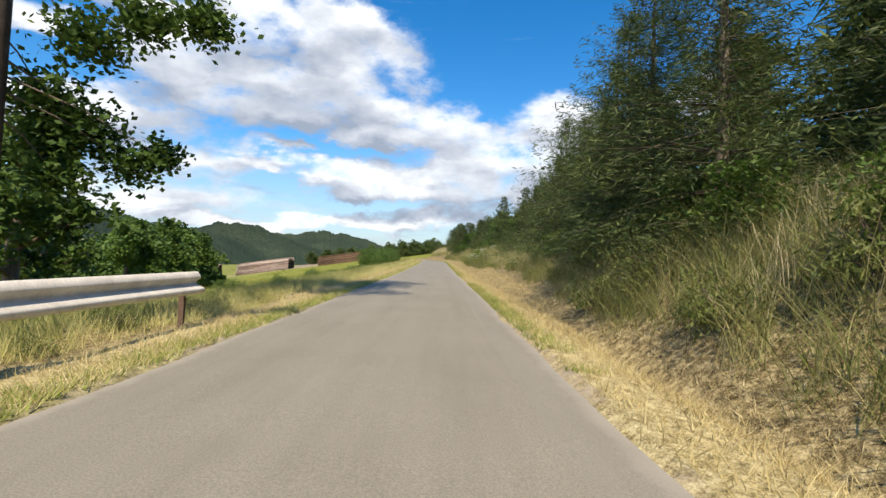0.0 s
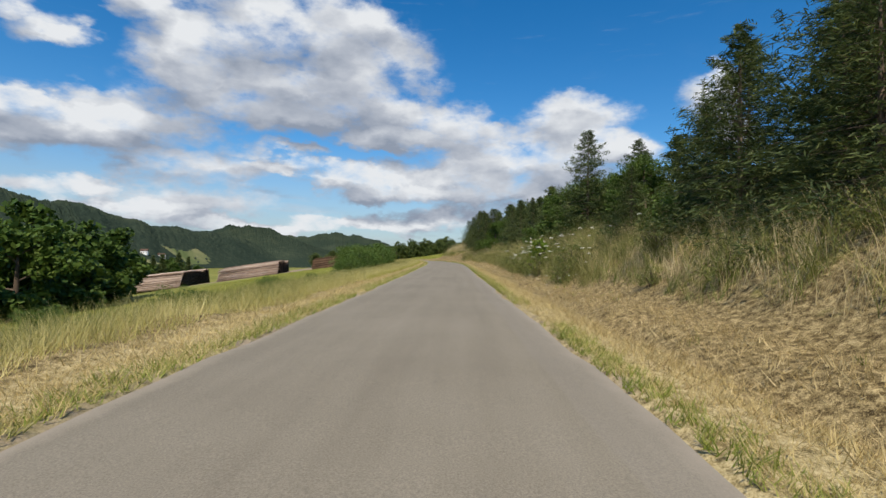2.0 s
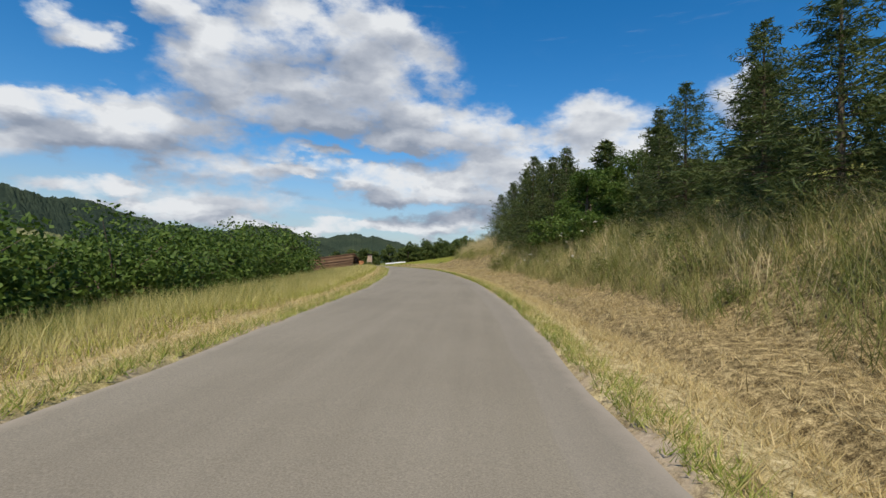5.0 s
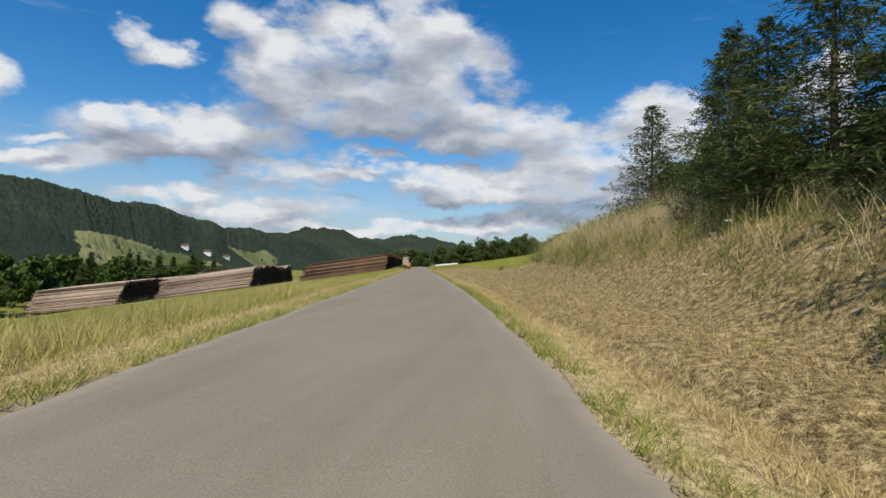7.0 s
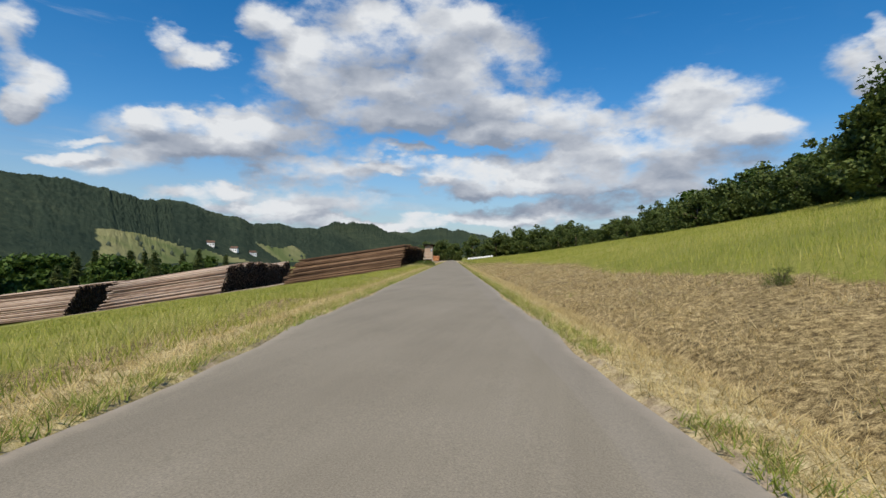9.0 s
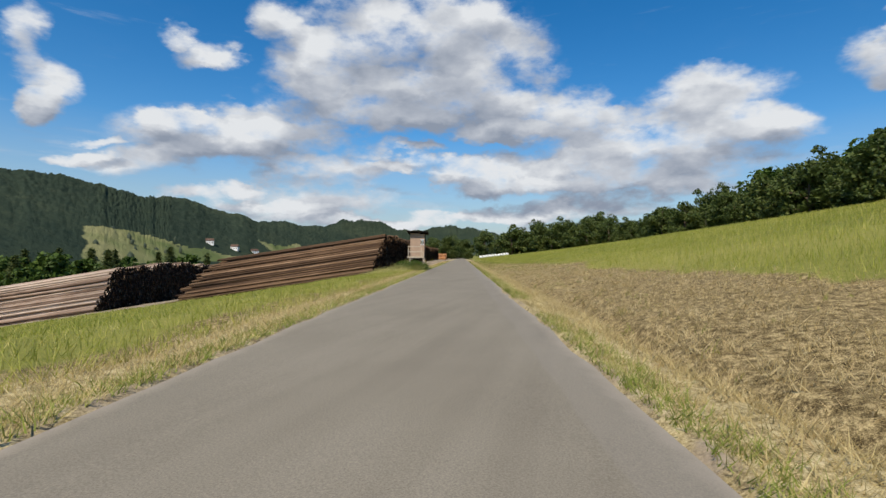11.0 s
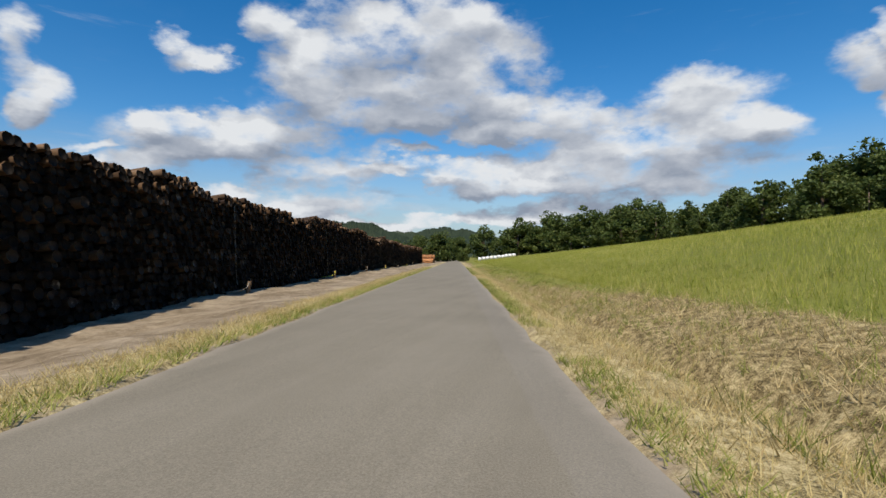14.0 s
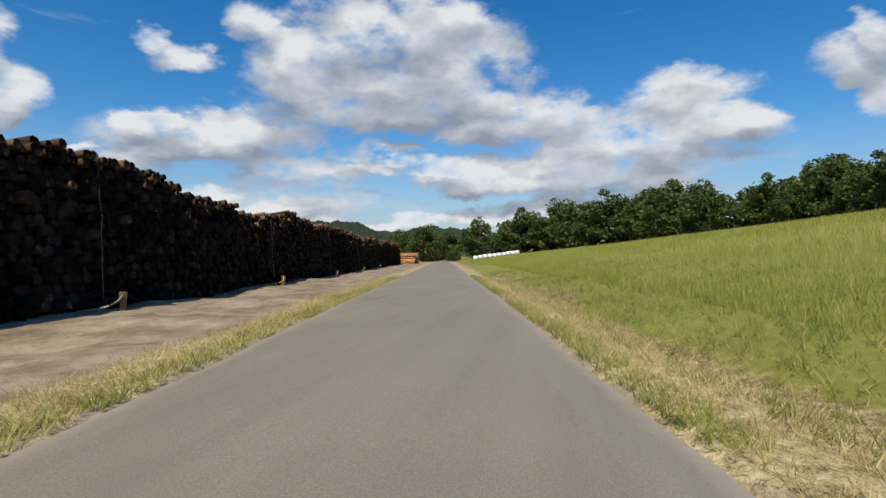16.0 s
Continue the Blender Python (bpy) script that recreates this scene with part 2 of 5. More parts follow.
def build_asphalt(m, nt, b):
    pos = node(nt, "ShaderNodeNewGeometry").outputs["Position"]
    lane = node(nt, "ShaderNodeAttribute", attribute_name="across").outputs["Fac"]
    big = noise_of(nt, 0.35, 4, 0.6, pos)
    streak = noise_of(nt, 1.0, 5, 0.6, scaled(nt, 2.2, 0.12, 1, pos))
    grain = noise_of(nt, 70, 3, 0.75, pos)
    f = calc(nt, "ADD", calc(nt, "MULTIPLY", big, 0.5), calc(nt, "MULTIPLY", streak, 0.5))
    c = ramp_of(nt, f, (0.32, (0.188, 0.166, 0.124)), (0.5, (0.222, 0.198, 0.149)), (0.68, (0.250, 0.224, 0.172)))
    c = mix_of(nt, 1.0, c, ramp_of(nt, grain, (0.3, (0.68, 0.68, 0.68)), (0.7, (1.24, 1.24, 1.24))), "MULTIPLY")
    spots = ramp_of(nt, noise_of(nt, 1.1, 6, 0.7, pos), (0.70, (0, 0, 0)), (0.78, (1, 1, 1)))
    c = mix_of(nt, calc(nt, "MULTIPLY", spots, 0.45), c, (0.10, 0.092, 0.08))
    # pale repair strip and dusty edges
    edge = node(nt, "ShaderNodeMapRange", {"Value": calc(nt, "ADD", calc(nt, "ABSOLUTE", lane), calc(nt, "MULTIPLY", calc(nt, "SUBTRACT", noise_of(nt, 3.0, 5, 0.6, pos), 0.5), 0.16)), "From Min": 0.90, "From Max": 1.0}).outputs[0]
    c = mix_of(nt, calc(nt, "MULTIPLY", edge, 0.75), c, (0.32, 0.28, 0.22))
    strip = ramp_of(nt, calc(nt, "ADD", lane, calc(nt, "MULTIPLY", calc(nt, "SUBTRACT", noise_of(nt, 0.6, 3, 0.5, pos), 0.5), 0.06)), (0.715, (0, 0, 0)), (0.73, (1, 1, 1)))
    c = mix_of(nt, calc(nt, "MULTIPLY", strip, 0.16), c, (0.27, 0.25, 0.225))
    nt.links.new(c, b.inputs["Base Color"])
    b.inputs["Roughness"].default_value = 0.85
    b.inputs["Specular IOR Level"].default_value = 0.3
    bump_of(nt, b, grain, 0.35, 0.006)


def build_ground(m, nt, b):
    pos = node(nt, "ShaderNodeNewGeometry").outputs["Position"]
    green = node(nt, "ShaderNodeAttribute", attribute_name="green").outputs["Fac"]
    bare = node(nt, "ShaderNodeAttribute", attribute_name="bare").outputs["Fac"]
    straw = node(nt, "ShaderNodeAttribute", attribute_name="straw").outputs["Fac"]
    mid, big = noise_of(nt, 0.9, 6, 0.65, pos), noise_of(nt, 0.03, 4, 0.6, pos)
    fibre = noise_of(nt, 45, 6, 0.8, pos)
    clump = noise_of(nt, 7.0, 6, 0.7, pos)
    fine = calc(nt, "ADD", calc(nt, "MULTIPLY", fibre, 0.55), calc(nt, "MULTIPLY", clump, 0.45))
    dry = ramp_of(nt, fine, (0.43, (0.05, 0.034, 0.014)), (0.505, (0.21, 0.16, 0.074)), (0.60, (0.55, 0.44, 0.225)))
    pale = ramp_of(nt, fine, (0.42, (0.13, 0.10, 0.045)), (0.50, (0.38, 0.31, 0.15)), (0.59, (0.62, 0.53, 0.31)))
    lush = ramp_of(nt, calc(nt, "ADD", calc(nt, "MULTIPLY", fine, 0.7), calc(nt, "MULTIPLY", big, 0.4)), (0.38, (0.075, 0.095, 0.02)), (0.55, (0.185, 0.195, 0.042)), (0.72, (0.38, 0.33, 0.105)))
    soil = ramp_of(nt, calc(nt, "ADD", calc(nt, "MULTIPLY", mid, 0.5), calc(nt, "MULTIPLY", fine, 0.5)), (0.34, (0.07, 0.050, 0.032)), (0.48, (0.24, 0.19, 0.128)), (0.62, (0.43, 0.36, 0.26)))
    wob = calc(nt, "MULTIPLY", calc(nt, "SUBTRACT", mid, 0.5), 0.9)
    g = ramp_of(nt, calc(nt, "ADD", green, wob), (0.38, (0, 0, 0)), (0.62, (1, 1, 1)))
    s = ramp_of(nt, calc(nt, "ADD", bare, wob), (0.42, (0, 0, 0)), (0.58, (1, 1, 1)))
    p = ramp_of(nt, calc(nt, "ADD", straw, wob), (0.15, (0, 0, 0)), (0.85, (1, 1, 1)))
    c = mix_of(nt, s, mix_of(nt, g, mix_of(nt, p, dry, pale), lush), soil)
    nt.links.new(c, b.inputs["Base Color"])
    b.inputs["Roughness"].default_value, b.inputs["Specular IOR Level"].default_value = 0.95, 0.1
    bump_of(nt, b, calc(nt, "ADD", calc(nt, "MULTIPLY", fibre, 0.35), clump), 0.5, 0.05)


def build_bark(cols, scale):
    def build(m, nt, b):
        tc = node(nt, "ShaderNodeTexCoord").outputs["Object"]
        isl = node(nt, "ShaderNodeNewGeometry").outputs["Random Per Island"]
        own = node(nt, "ShaderNodeObjectInfo").outputs["Random"]
        r = calc(nt, "FRACT", calc(nt, "ADD", isl, own))
        n1, n2 = noise_of(nt, scale, 5, 0.6, scaled(nt, 0.12, 1, 1, tc)), noise_of(nt, scale * 5, 5, 0.65, scaled(nt, 0.25, 1, 1, tc))
        f = calc(nt, "ADD", calc(nt, "MULTIPLY", n1, 0.5), calc(nt, "ADD", calc(nt, "MULTIPLY", n2, 0.3), calc(nt, "MULTIPLY", calc(nt, "SUBTRACT", r, 0.35), 0.45)))
        nt.links.new(ramp_of(nt, f, *[(0.2 + 0.6 * i / (len(cols) - 1), c) for i, c in enumerate(cols)]), b.inputs["Base Color"])
        b.inputs["Roughness"].default_value, b.inputs["Specular IOR Level"].default_value = 0.85, 0.2
        bump_of(nt, b, n2, 0.6, 0.02)
    return build


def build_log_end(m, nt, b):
    """Blackened butt ends, their colour lowered further for the face's shade, a few of them paler, with stains."""
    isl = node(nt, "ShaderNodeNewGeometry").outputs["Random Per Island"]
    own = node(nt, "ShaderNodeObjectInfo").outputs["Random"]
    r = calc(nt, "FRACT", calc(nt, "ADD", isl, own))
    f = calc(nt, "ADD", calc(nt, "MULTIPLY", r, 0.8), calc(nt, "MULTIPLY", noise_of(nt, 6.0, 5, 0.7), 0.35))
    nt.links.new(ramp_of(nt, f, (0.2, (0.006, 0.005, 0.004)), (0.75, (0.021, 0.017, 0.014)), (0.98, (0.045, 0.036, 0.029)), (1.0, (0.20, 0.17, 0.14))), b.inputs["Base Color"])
    b.inputs["Roughness"].default_value, b.inputs["Specular IOR Level"].default_value = 0.95, 0.05
    bump_of(nt, b, noise_of(nt, 30.0, 4, 0.6), 0.5, 0.02)


def build_hill(m, nt, b):
    pos = node(nt, "ShaderNodeNewGeometry").outputs["Position"]
    f = calc(nt, "ADD", calc(nt, "MULTIPLY", noise_of(nt, 0.004, 4, 0.6, pos), 0.5), calc(nt, "MULTIPLY", noise_of(nt, 0.09, 5, 0.75, pos), 0.5))
    # woods' green greyed towards blue: distance haze is put into the base colour
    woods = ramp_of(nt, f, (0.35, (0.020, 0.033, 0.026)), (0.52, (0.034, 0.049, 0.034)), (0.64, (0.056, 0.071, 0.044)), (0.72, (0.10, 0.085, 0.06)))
    field = ramp_of(nt, noise_of(nt, 0.012, 3, 0.5, pos), (0.4, (0.11, 0.14, 0.055)), (0.6, (0.22, 0.22, 0.105)))
    open_ = node(nt, "ShaderNodeAttribute", attribute_name="green").outputs["Fac"]
    k = ramp_of(nt, calc(nt, "ADD", open_, calc(nt, "MULTIPLY", calc(nt, "SUBTRACT", noise_of(nt, 0.025, 5, 0.6, pos), 0.5), 0.9)), (0.46, (0, 0, 0)), (0.54, (1, 1, 1)))
    nt.links.new(mix_of(nt, k, woods, field), b.inputs["Base Color"])
    b.inputs["Roughness"].default_value, b.inputs["Specular IOR Level"].default_value = 1.0, 0.0
    bump_of(nt, b, noise_of(nt, 0.12, 5, 0.7, pos), 0.55, 5.0)


M_ASPHALT = material("asphalt", build_asphalt)
M_GROUND = material("ground", build_ground)
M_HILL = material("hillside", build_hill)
M_DRY = blades_material("dry_grass", ((0.26, 0.20, 0.08), (0.52, 0.42, 0.19), (0.70, 0.60, 0.33)), patch=0.5, clumps=True)
M_HAY = blades_material("mown_stubble", ((0.10, 0.070, 0.030), (0.42, 0.33, 0.15), (0.80, 0.67, 0.385)), patch=1.3, clumps=True)
M_STRAWHAY = blades_material("hay", ((0.16, 0.11, 0.05), (0.46, 0.35, 0.17), (0.74, 0.62, 0.37)), patch=0.8, clumps=True)
M_SEED = blades_material("seed_heads", ((0.30, 0.24, 0.11), (0.58, 0.48, 0.26), (0.80, 0.68, 0.44)), patch=0.6, clumps=True)
M_PALEGRASS = blades_material("pale_green_grass", ((0.07, 0.09, 0.022), (0.22, 0.225, 0.07), (0.50, 0.43, 0.20)), patch=0.9, clumps=True)
M_FRINGE = blades_material("fringe_grass", ((0.10, 0.15, 0.02), (0.24, 0.29, 0.05), (0.52, 0.47, 0.18)), patch=0.5, clumps=True)
M_ROUGH = blades_material("rough_grass", ((0.07, 0.12, 0.014), (0.23, 0.265, 0.045), (0.58, 0.49, 0.21)), patch=0.55, clumps=True)
M_SAPLING = blades_material("sapling_leaves", ((0.05, 0.11, 0.012), (0.14, 0.22, 0.02), (0.30, 0.34, 0.04)), patch=0.9, glow=0.4)
M_TALL = blades_material("tall_grass", ((0.055, 0.09, 0.016), (0.175, 0.205, 0.045), (0.50, 0.43, 0.19)), patch=0.6, clumps=True)
M_STRAW = blades_material("straw_grass", ((0.20, 0.22, 0.055), (0.44, 0.40, 0.135), (0.68, 0.60, 0.29)), patch=0.3, clumps=True)
M_GREEN = blades_material("green_grass", ((0.10, 0.145, 0.018), (0.22, 0.26, 0.04), (0.44, 0.40, 0.12)), patch=0.4, clumps=True)
M_MEADOW = blades_material("meadow_grass", ((0.13, 0.19, 0.022), (0.32, 0.34, 0.055), (0.60, 0.52, 0.20)), patch=0.3)
M_SPRUCE = blades_material("spruce_needles", ((0.020, 0.036, 0.013), (0.068, 0.098, 0.030), (0.20, 0.225, 0.066)), patch=0.5, glow=0.3)
M_LEAF = blades_material("broad_leaves", ((0.026, 0.052, 0.011), (0.06, 0.108, 0.018), (0.13, 0.185, 0.035)), patch=0.5, glow=0.3)
M_BUSH = blades_material("bush_leaves", ((0.035, 0.07, 0.012), (0.075, 0.13, 0.02), (0.14, 0.19, 0.04)), patch=0.4, glow=0.3)
M_EDGE = blades_material("wood_edge_leaves", ((0.034, 0.056, 0.016), (0.08, 0.115, 0.028), (0.17, 0.20, 0.055)), patch=0.12, glow=0.35)
M_WEED = blades_material("weed_leaves", ((0.06, 0.085, 0.02), (0.14, 0.17, 0.04), (0.30, 0.29, 0.10)), patch=0.7, glow=0.35)
M_FLOWER = plain("white_umbels", (0.75, 0.74, 0.66), 0.8, bump=0)
M_BARK = material("tree_bark", build_bark(((0.05, 0.036, 0.025), (0.12, 0.09, 0.065), (0.20, 0.16, 0.12)), 4))
M_LOG = material("log_bark", build_bark(((0.025, 0.015, 0.010), (0.085, 0.05, 0.028), (0.175, 0.107, 0.06), (0.33, 0.22, 0.135)), 3))
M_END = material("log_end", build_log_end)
M_PALELOG = material("pale_log_bark", build_bark(((0.10, 0.066, 0.046), (0.27, 0.19, 0.14), (0.46, 0.365, 0.29), (0.60, 0.51, 0.43)), 3))
M_FRESH = plain("fresh_wood", (0.50, 0.24, 0.10), 0.8, spread=0.4, scale=3.0)
M_FRESHPOST = plain("yellowish_timber", (0.16, 0.10, 0.055), 0.8, spread=0.3, scale=4)
M_PLY = plain("weathered_plywood", (0.33, 0.235, 0.17), 0.8, spread=0.2, scale=2.5)
M_BOARD = plain("grey_board", (0.40, 0.335, 0.26), 0.85, spread=0.25, scale=5)
# near-black: the shade on the stand's unlit side is put into this colour
M_DARKWOOD = plain("shade_darkened_wood", (0.022, 0.015, 0.011), 0.8, spread=0.3, scale=5)
M_DARKWOOD.node_tree.nodes["Principled BSDF"].inputs["Specular IOR Level"].default_value = 0.1
M_ROOF = plain("tarred_corrugated_sheet", (0.035, 0.032, 0.03), 0.7, spread=0.4, scale=4)
M_STEEL = plain("galvanised_steel", (0.60, 0.55, 0.47), 0.8, 0.0, spread=0.3, scale=3, bump=0.05)
M_RUST = plain("rusty_steel", (0.12, 0.075, 0.05), 0.8, 0.3, spread=0.4)
M_WRAP = plain("white_film", (0.75, 0.76, 0.76), 0.4, spread=0.08)
M_STRAP = plain("yellow_strap", (0.62, 0.55, 0.03), 0.6, spread=0.15)
M_CORD = plain("pale_cord", (0.28, 0.25, 0.20), 0.8, spread=0.2)


def build_glass(m, nt, b):
    b.inputs["Base Color"].default_value = (0.75, 0.8, 0.82, 1)
    b.inputs["Roughness"].default_value, b.inputs["Transmission Weight"].default_value = 0.06, 0.8
    smear = noise_of(nt, 7, 4)
    nt.links.new(ramp_of(nt, smear, (0.35, (0.04, 0.04, 0.04)), (0.7, (0.3, 0.3, 0.3))), b.inputs["Roughness"])


M_GLASS = material("dusty_window_glass", build_glass)
# ---- geometry helpers ----
RNG = np.random.default_rng(7)


def mesh_of(name, verts, faces, mats=(), slots=None, smooth=False):
    """A mesh from arrays; faces is an (n, 3) or (n, 4) array or a list of such arrays."""
    me = bpy.data.meshes.new(name)
    groups = faces if isinstance(faces, list) else [faces]
    verts = np.asarray(verts, np.float32)
    me.vertices.add(len(verts))
    me.vertices.foreach_set("co", verts.ravel())
    idx = np.concatenate([np.asarray(g, np.int32).ravel() for g in groups])
    tot = np.concatenate([np.full(len(g), np.asarray(g).shape[1], np.int32) for g in groups])
    me.loops.add(len(idx))
    me.loops.foreach_set("vertex_index", idx)
    me.polygons.add(len(tot))
    me.polygons.foreach_set("loop_start", np.concatenate([[0], np.cumsum(tot)[:-1]]).astype(np.int32))
    if slots is not None:
        me.polygons.foreach_set("material_index", np.asarray(slots, np.int32))
    if smooth:
        me.polygons.foreach_set("use_smooth", np.ones(len(tot), bool))
    for m in mats:
        me.materials.append(m)
    me.update(calc_edges=True)
    return me


def attribute(me, key, values):
    a = me.attributes.new(key, "FLOAT", "POINT")
    a.data.foreach_set("value", np.asarray(values, np.float32))


def part(name, bm, mat, parent, label="", smooth=False):
    """Links a bmesh as one mesh object under a thing or a part."""
    me = bpy.data.meshes.new(name)
    bm.to_mesh(me)
    bm.free()
    me.materials.append(mat)
    if smooth:
        for p in me.polygons:
            p.use_smooth = True
    ob = new(name, me)
    ob.parent = parent
    return tagged(ob, label)


def box(bm, lo, hi, bevel=0.006):
    """A bevelled box between two corners."""
    lo, hi = Vector(lo), Vector(hi)
    made = bmesh.ops.create_cube(bm, size=1.0, matrix=Matrix.Translation((lo + hi) / 2) @ Matrix.Diagonal((*(hi - lo), 1)))
    if bevel:
        edges = {e for v in made["verts"] for e in v.link_edges}
        bmesh.ops.bevel(bm, geom=list(edges), offset=bevel, segments=1, affect="EDGES")
    return bm


def boxed(lo, hi, bevel=0.006):
    return box(bmesh.new(), lo, hi, bevel)


def beam(bm, a, b, w, d, bevel=0.005):
    """A squared timber from a to b."""
    a, b = Vector(a), Vector(b)
    turn = (b - a).to_track_quat("Z", "Y").to_matrix().to_4x4()
    made = bmesh.ops.create_cube(bm, size=1.0, matrix=Matrix.Translation((a + b) / 2) @ turn @ Matrix.Diagonal((w, d, (b - a).length, 1)))
    bmesh.ops.bevel(bm, geom=list({e for v in made["verts"] for e in v.link_edges}), offset=bevel, segments=1, affect="EDGES")
    return bm


def smooth_noise(x, y, size, seed=0):
    """Value noise on a plane, about -1 to 1."""
    table = np.random.default_rng(100 + seed).uniform(-1, 1, (64, 64))
    x, y = np.asarray(x, float) / size, np.asarray(y, float) / size
    i, j = np.floor(x).astype(int), np.floor(y).astype(int)
    fx, fy = x - i, y - j
    fx, fy = fx * fx * (3 - 2 * fx), fy * fy * (3 - 2 * fy)
    a, b, c, d = table[i % 64, j % 64], table[(i + 1) % 64, j % 64], table[i % 64, (j + 1) % 64], table[(i + 1) % 64, (j + 1) % 64]
    return (a * (1 - fx) + b * fx) * (1 - fy) + (c * (1 - fx) + d * fx) * fy


def step(x, a, b):
    k = np.clip((np.asarray(x, float) - a) / (b - a), 0, 1)
    return k * k * (3 - 2 * k)


# ---- the lie of the land ----
YARD = 246.0          # where the log yard begins
FACE = -8.8           # the road-side face of the first row of logs


def bank_foot(s):
    return np.interp(s, (0, 12, 30, 58, 64, 82, 88, 146, 166), (1.3, 1.8, 3.4, 3.5, 2.8, 2.8, 3.5, 3.8, 1.7))


def land(s, u):
    """Height of the ground at s along the road and u to its right."""
    s, u = np.broadcast_arrays(np.asarray(s, float), np.asarray(u, float))
    z = road_z(np.clip(s, -60, 420))
    w, v = u - HALF, -u - HALF
    # right: shallow ditch, mown bank, meadow or wood above it
    bank = np.interp(s, (-60, 60, 110, 140, 150, 158, 163, 171, 225, 300, 420), (2.0, 2.1, 2.3, 2.3, 2.5, 2.5, 1.6, 0.95, 0.7, 0.55, 0.4))
    rise = np.interp(s, (-60, 135, 160, 230, 293, 356, 420), (0.25, 0.25, 0.22, 0.195, 0.16, 0.13, 0.11))
    foot, top = bank_foot(s), np.interp(s, (0, 12, 30, 146, 166), (4.4, 5.0, 7.0, 7.4, 8.5))
    dip = 0.26 * (1 + 0.5 * smooth_noise(s, u * 0, 2.3, 8)) * np.exp(-((w - 1.75 - 0.25 * smooth_noise(s, u * 0, 5.0, 9)) / 0.3) ** 2) * (1 - 0.6 * step(s, 262, 285))
    right = (-0.05 * step(w, 0, 0.5) - dip - 0.12 * step(w, 0.8, 1.6) + 0.12 * np.clip(w - 1.6, 0, 2.4) + bank * step(w, foot, top)
             + rise * np.clip(w - 6.5, 0, 75) + 0.02 * np.clip(w - 85, 0, 400)
             + 0.30 * np.clip(w - 70, 0, 130) * (1 - step(s, 330, 430)) * step(s, 120, 190))
    # left: verge, then a long slope to the valley; level yard before the log piles
    yard = step(s, YARD - 4, YARD + 16)
    flat = 1.0 + yard * (-FACE - HALF - 1.0)
    fall = np.clip(v - flat, 0, 1000)
    fall = np.where(fall < 3, fall * fall / 6, fall - 1.5)
    left = -0.05 * step(v, 0, 0.5) - np.interp(s, (240, 262, 270, 280, 300), (0.5, 0.5, 0.27, 0.17, 0.08)) * yard * step(v, 1.2, 5) - 0.165 * np.minimum(fall, 95) - 0.02 * np.clip(fall - 95, 0, 60)
    lump = 0.06 * smooth_noise(s, u, 0.75, 4) + 0.07 * smooth_noise(s, u, 1.3, 1) + 0.09 * smooth_noise(s, u, 4.1, 2)
    lump = lump * step(np.abs(u), HALF + 0.3, HALF + 2.0) + 0.5 * smooth_noise(s, u, 40, 3) * step(np.abs(u), 12, 60)
    # a low mound under the hunting stand
    lump = lump + 0.5 * np.exp(-((s - 243.2) ** 2 / 4.0 + (u + 3.9) ** 2 / 1.5))
    z = z + np.where(u > HALF, right, np.where(u < -HALF, left, -0.12)) + lump
    return np.where(np.abs(u) <= HALF, z - 0.05, z)


def spot(s, u, lift=0.0):
    """World place on the ground."""
    x, y = on_road(s, u)
    return np.stack([x, y, land(s, u) + lift], -1)


def meadow_edge(s):
    """How far from the asphalt the mown strip ends on the right."""
    return np.interp(s, (0, 12, 30, 58, 64, 82, 88, 125, 138, 150, 166, 220, 246, 258, 268, 278, 290), (1.8, 2.3, 4.0, 4.0, 3.3, 3.3, 4.0, 4.4, 5.4, 5.7, 6.2, 6.6, 5.8, 4.4, 3.4, 2.3, 2.0)) + 0.7 * smooth_noise(s, np.asarray(s) * 0, 6, 37)


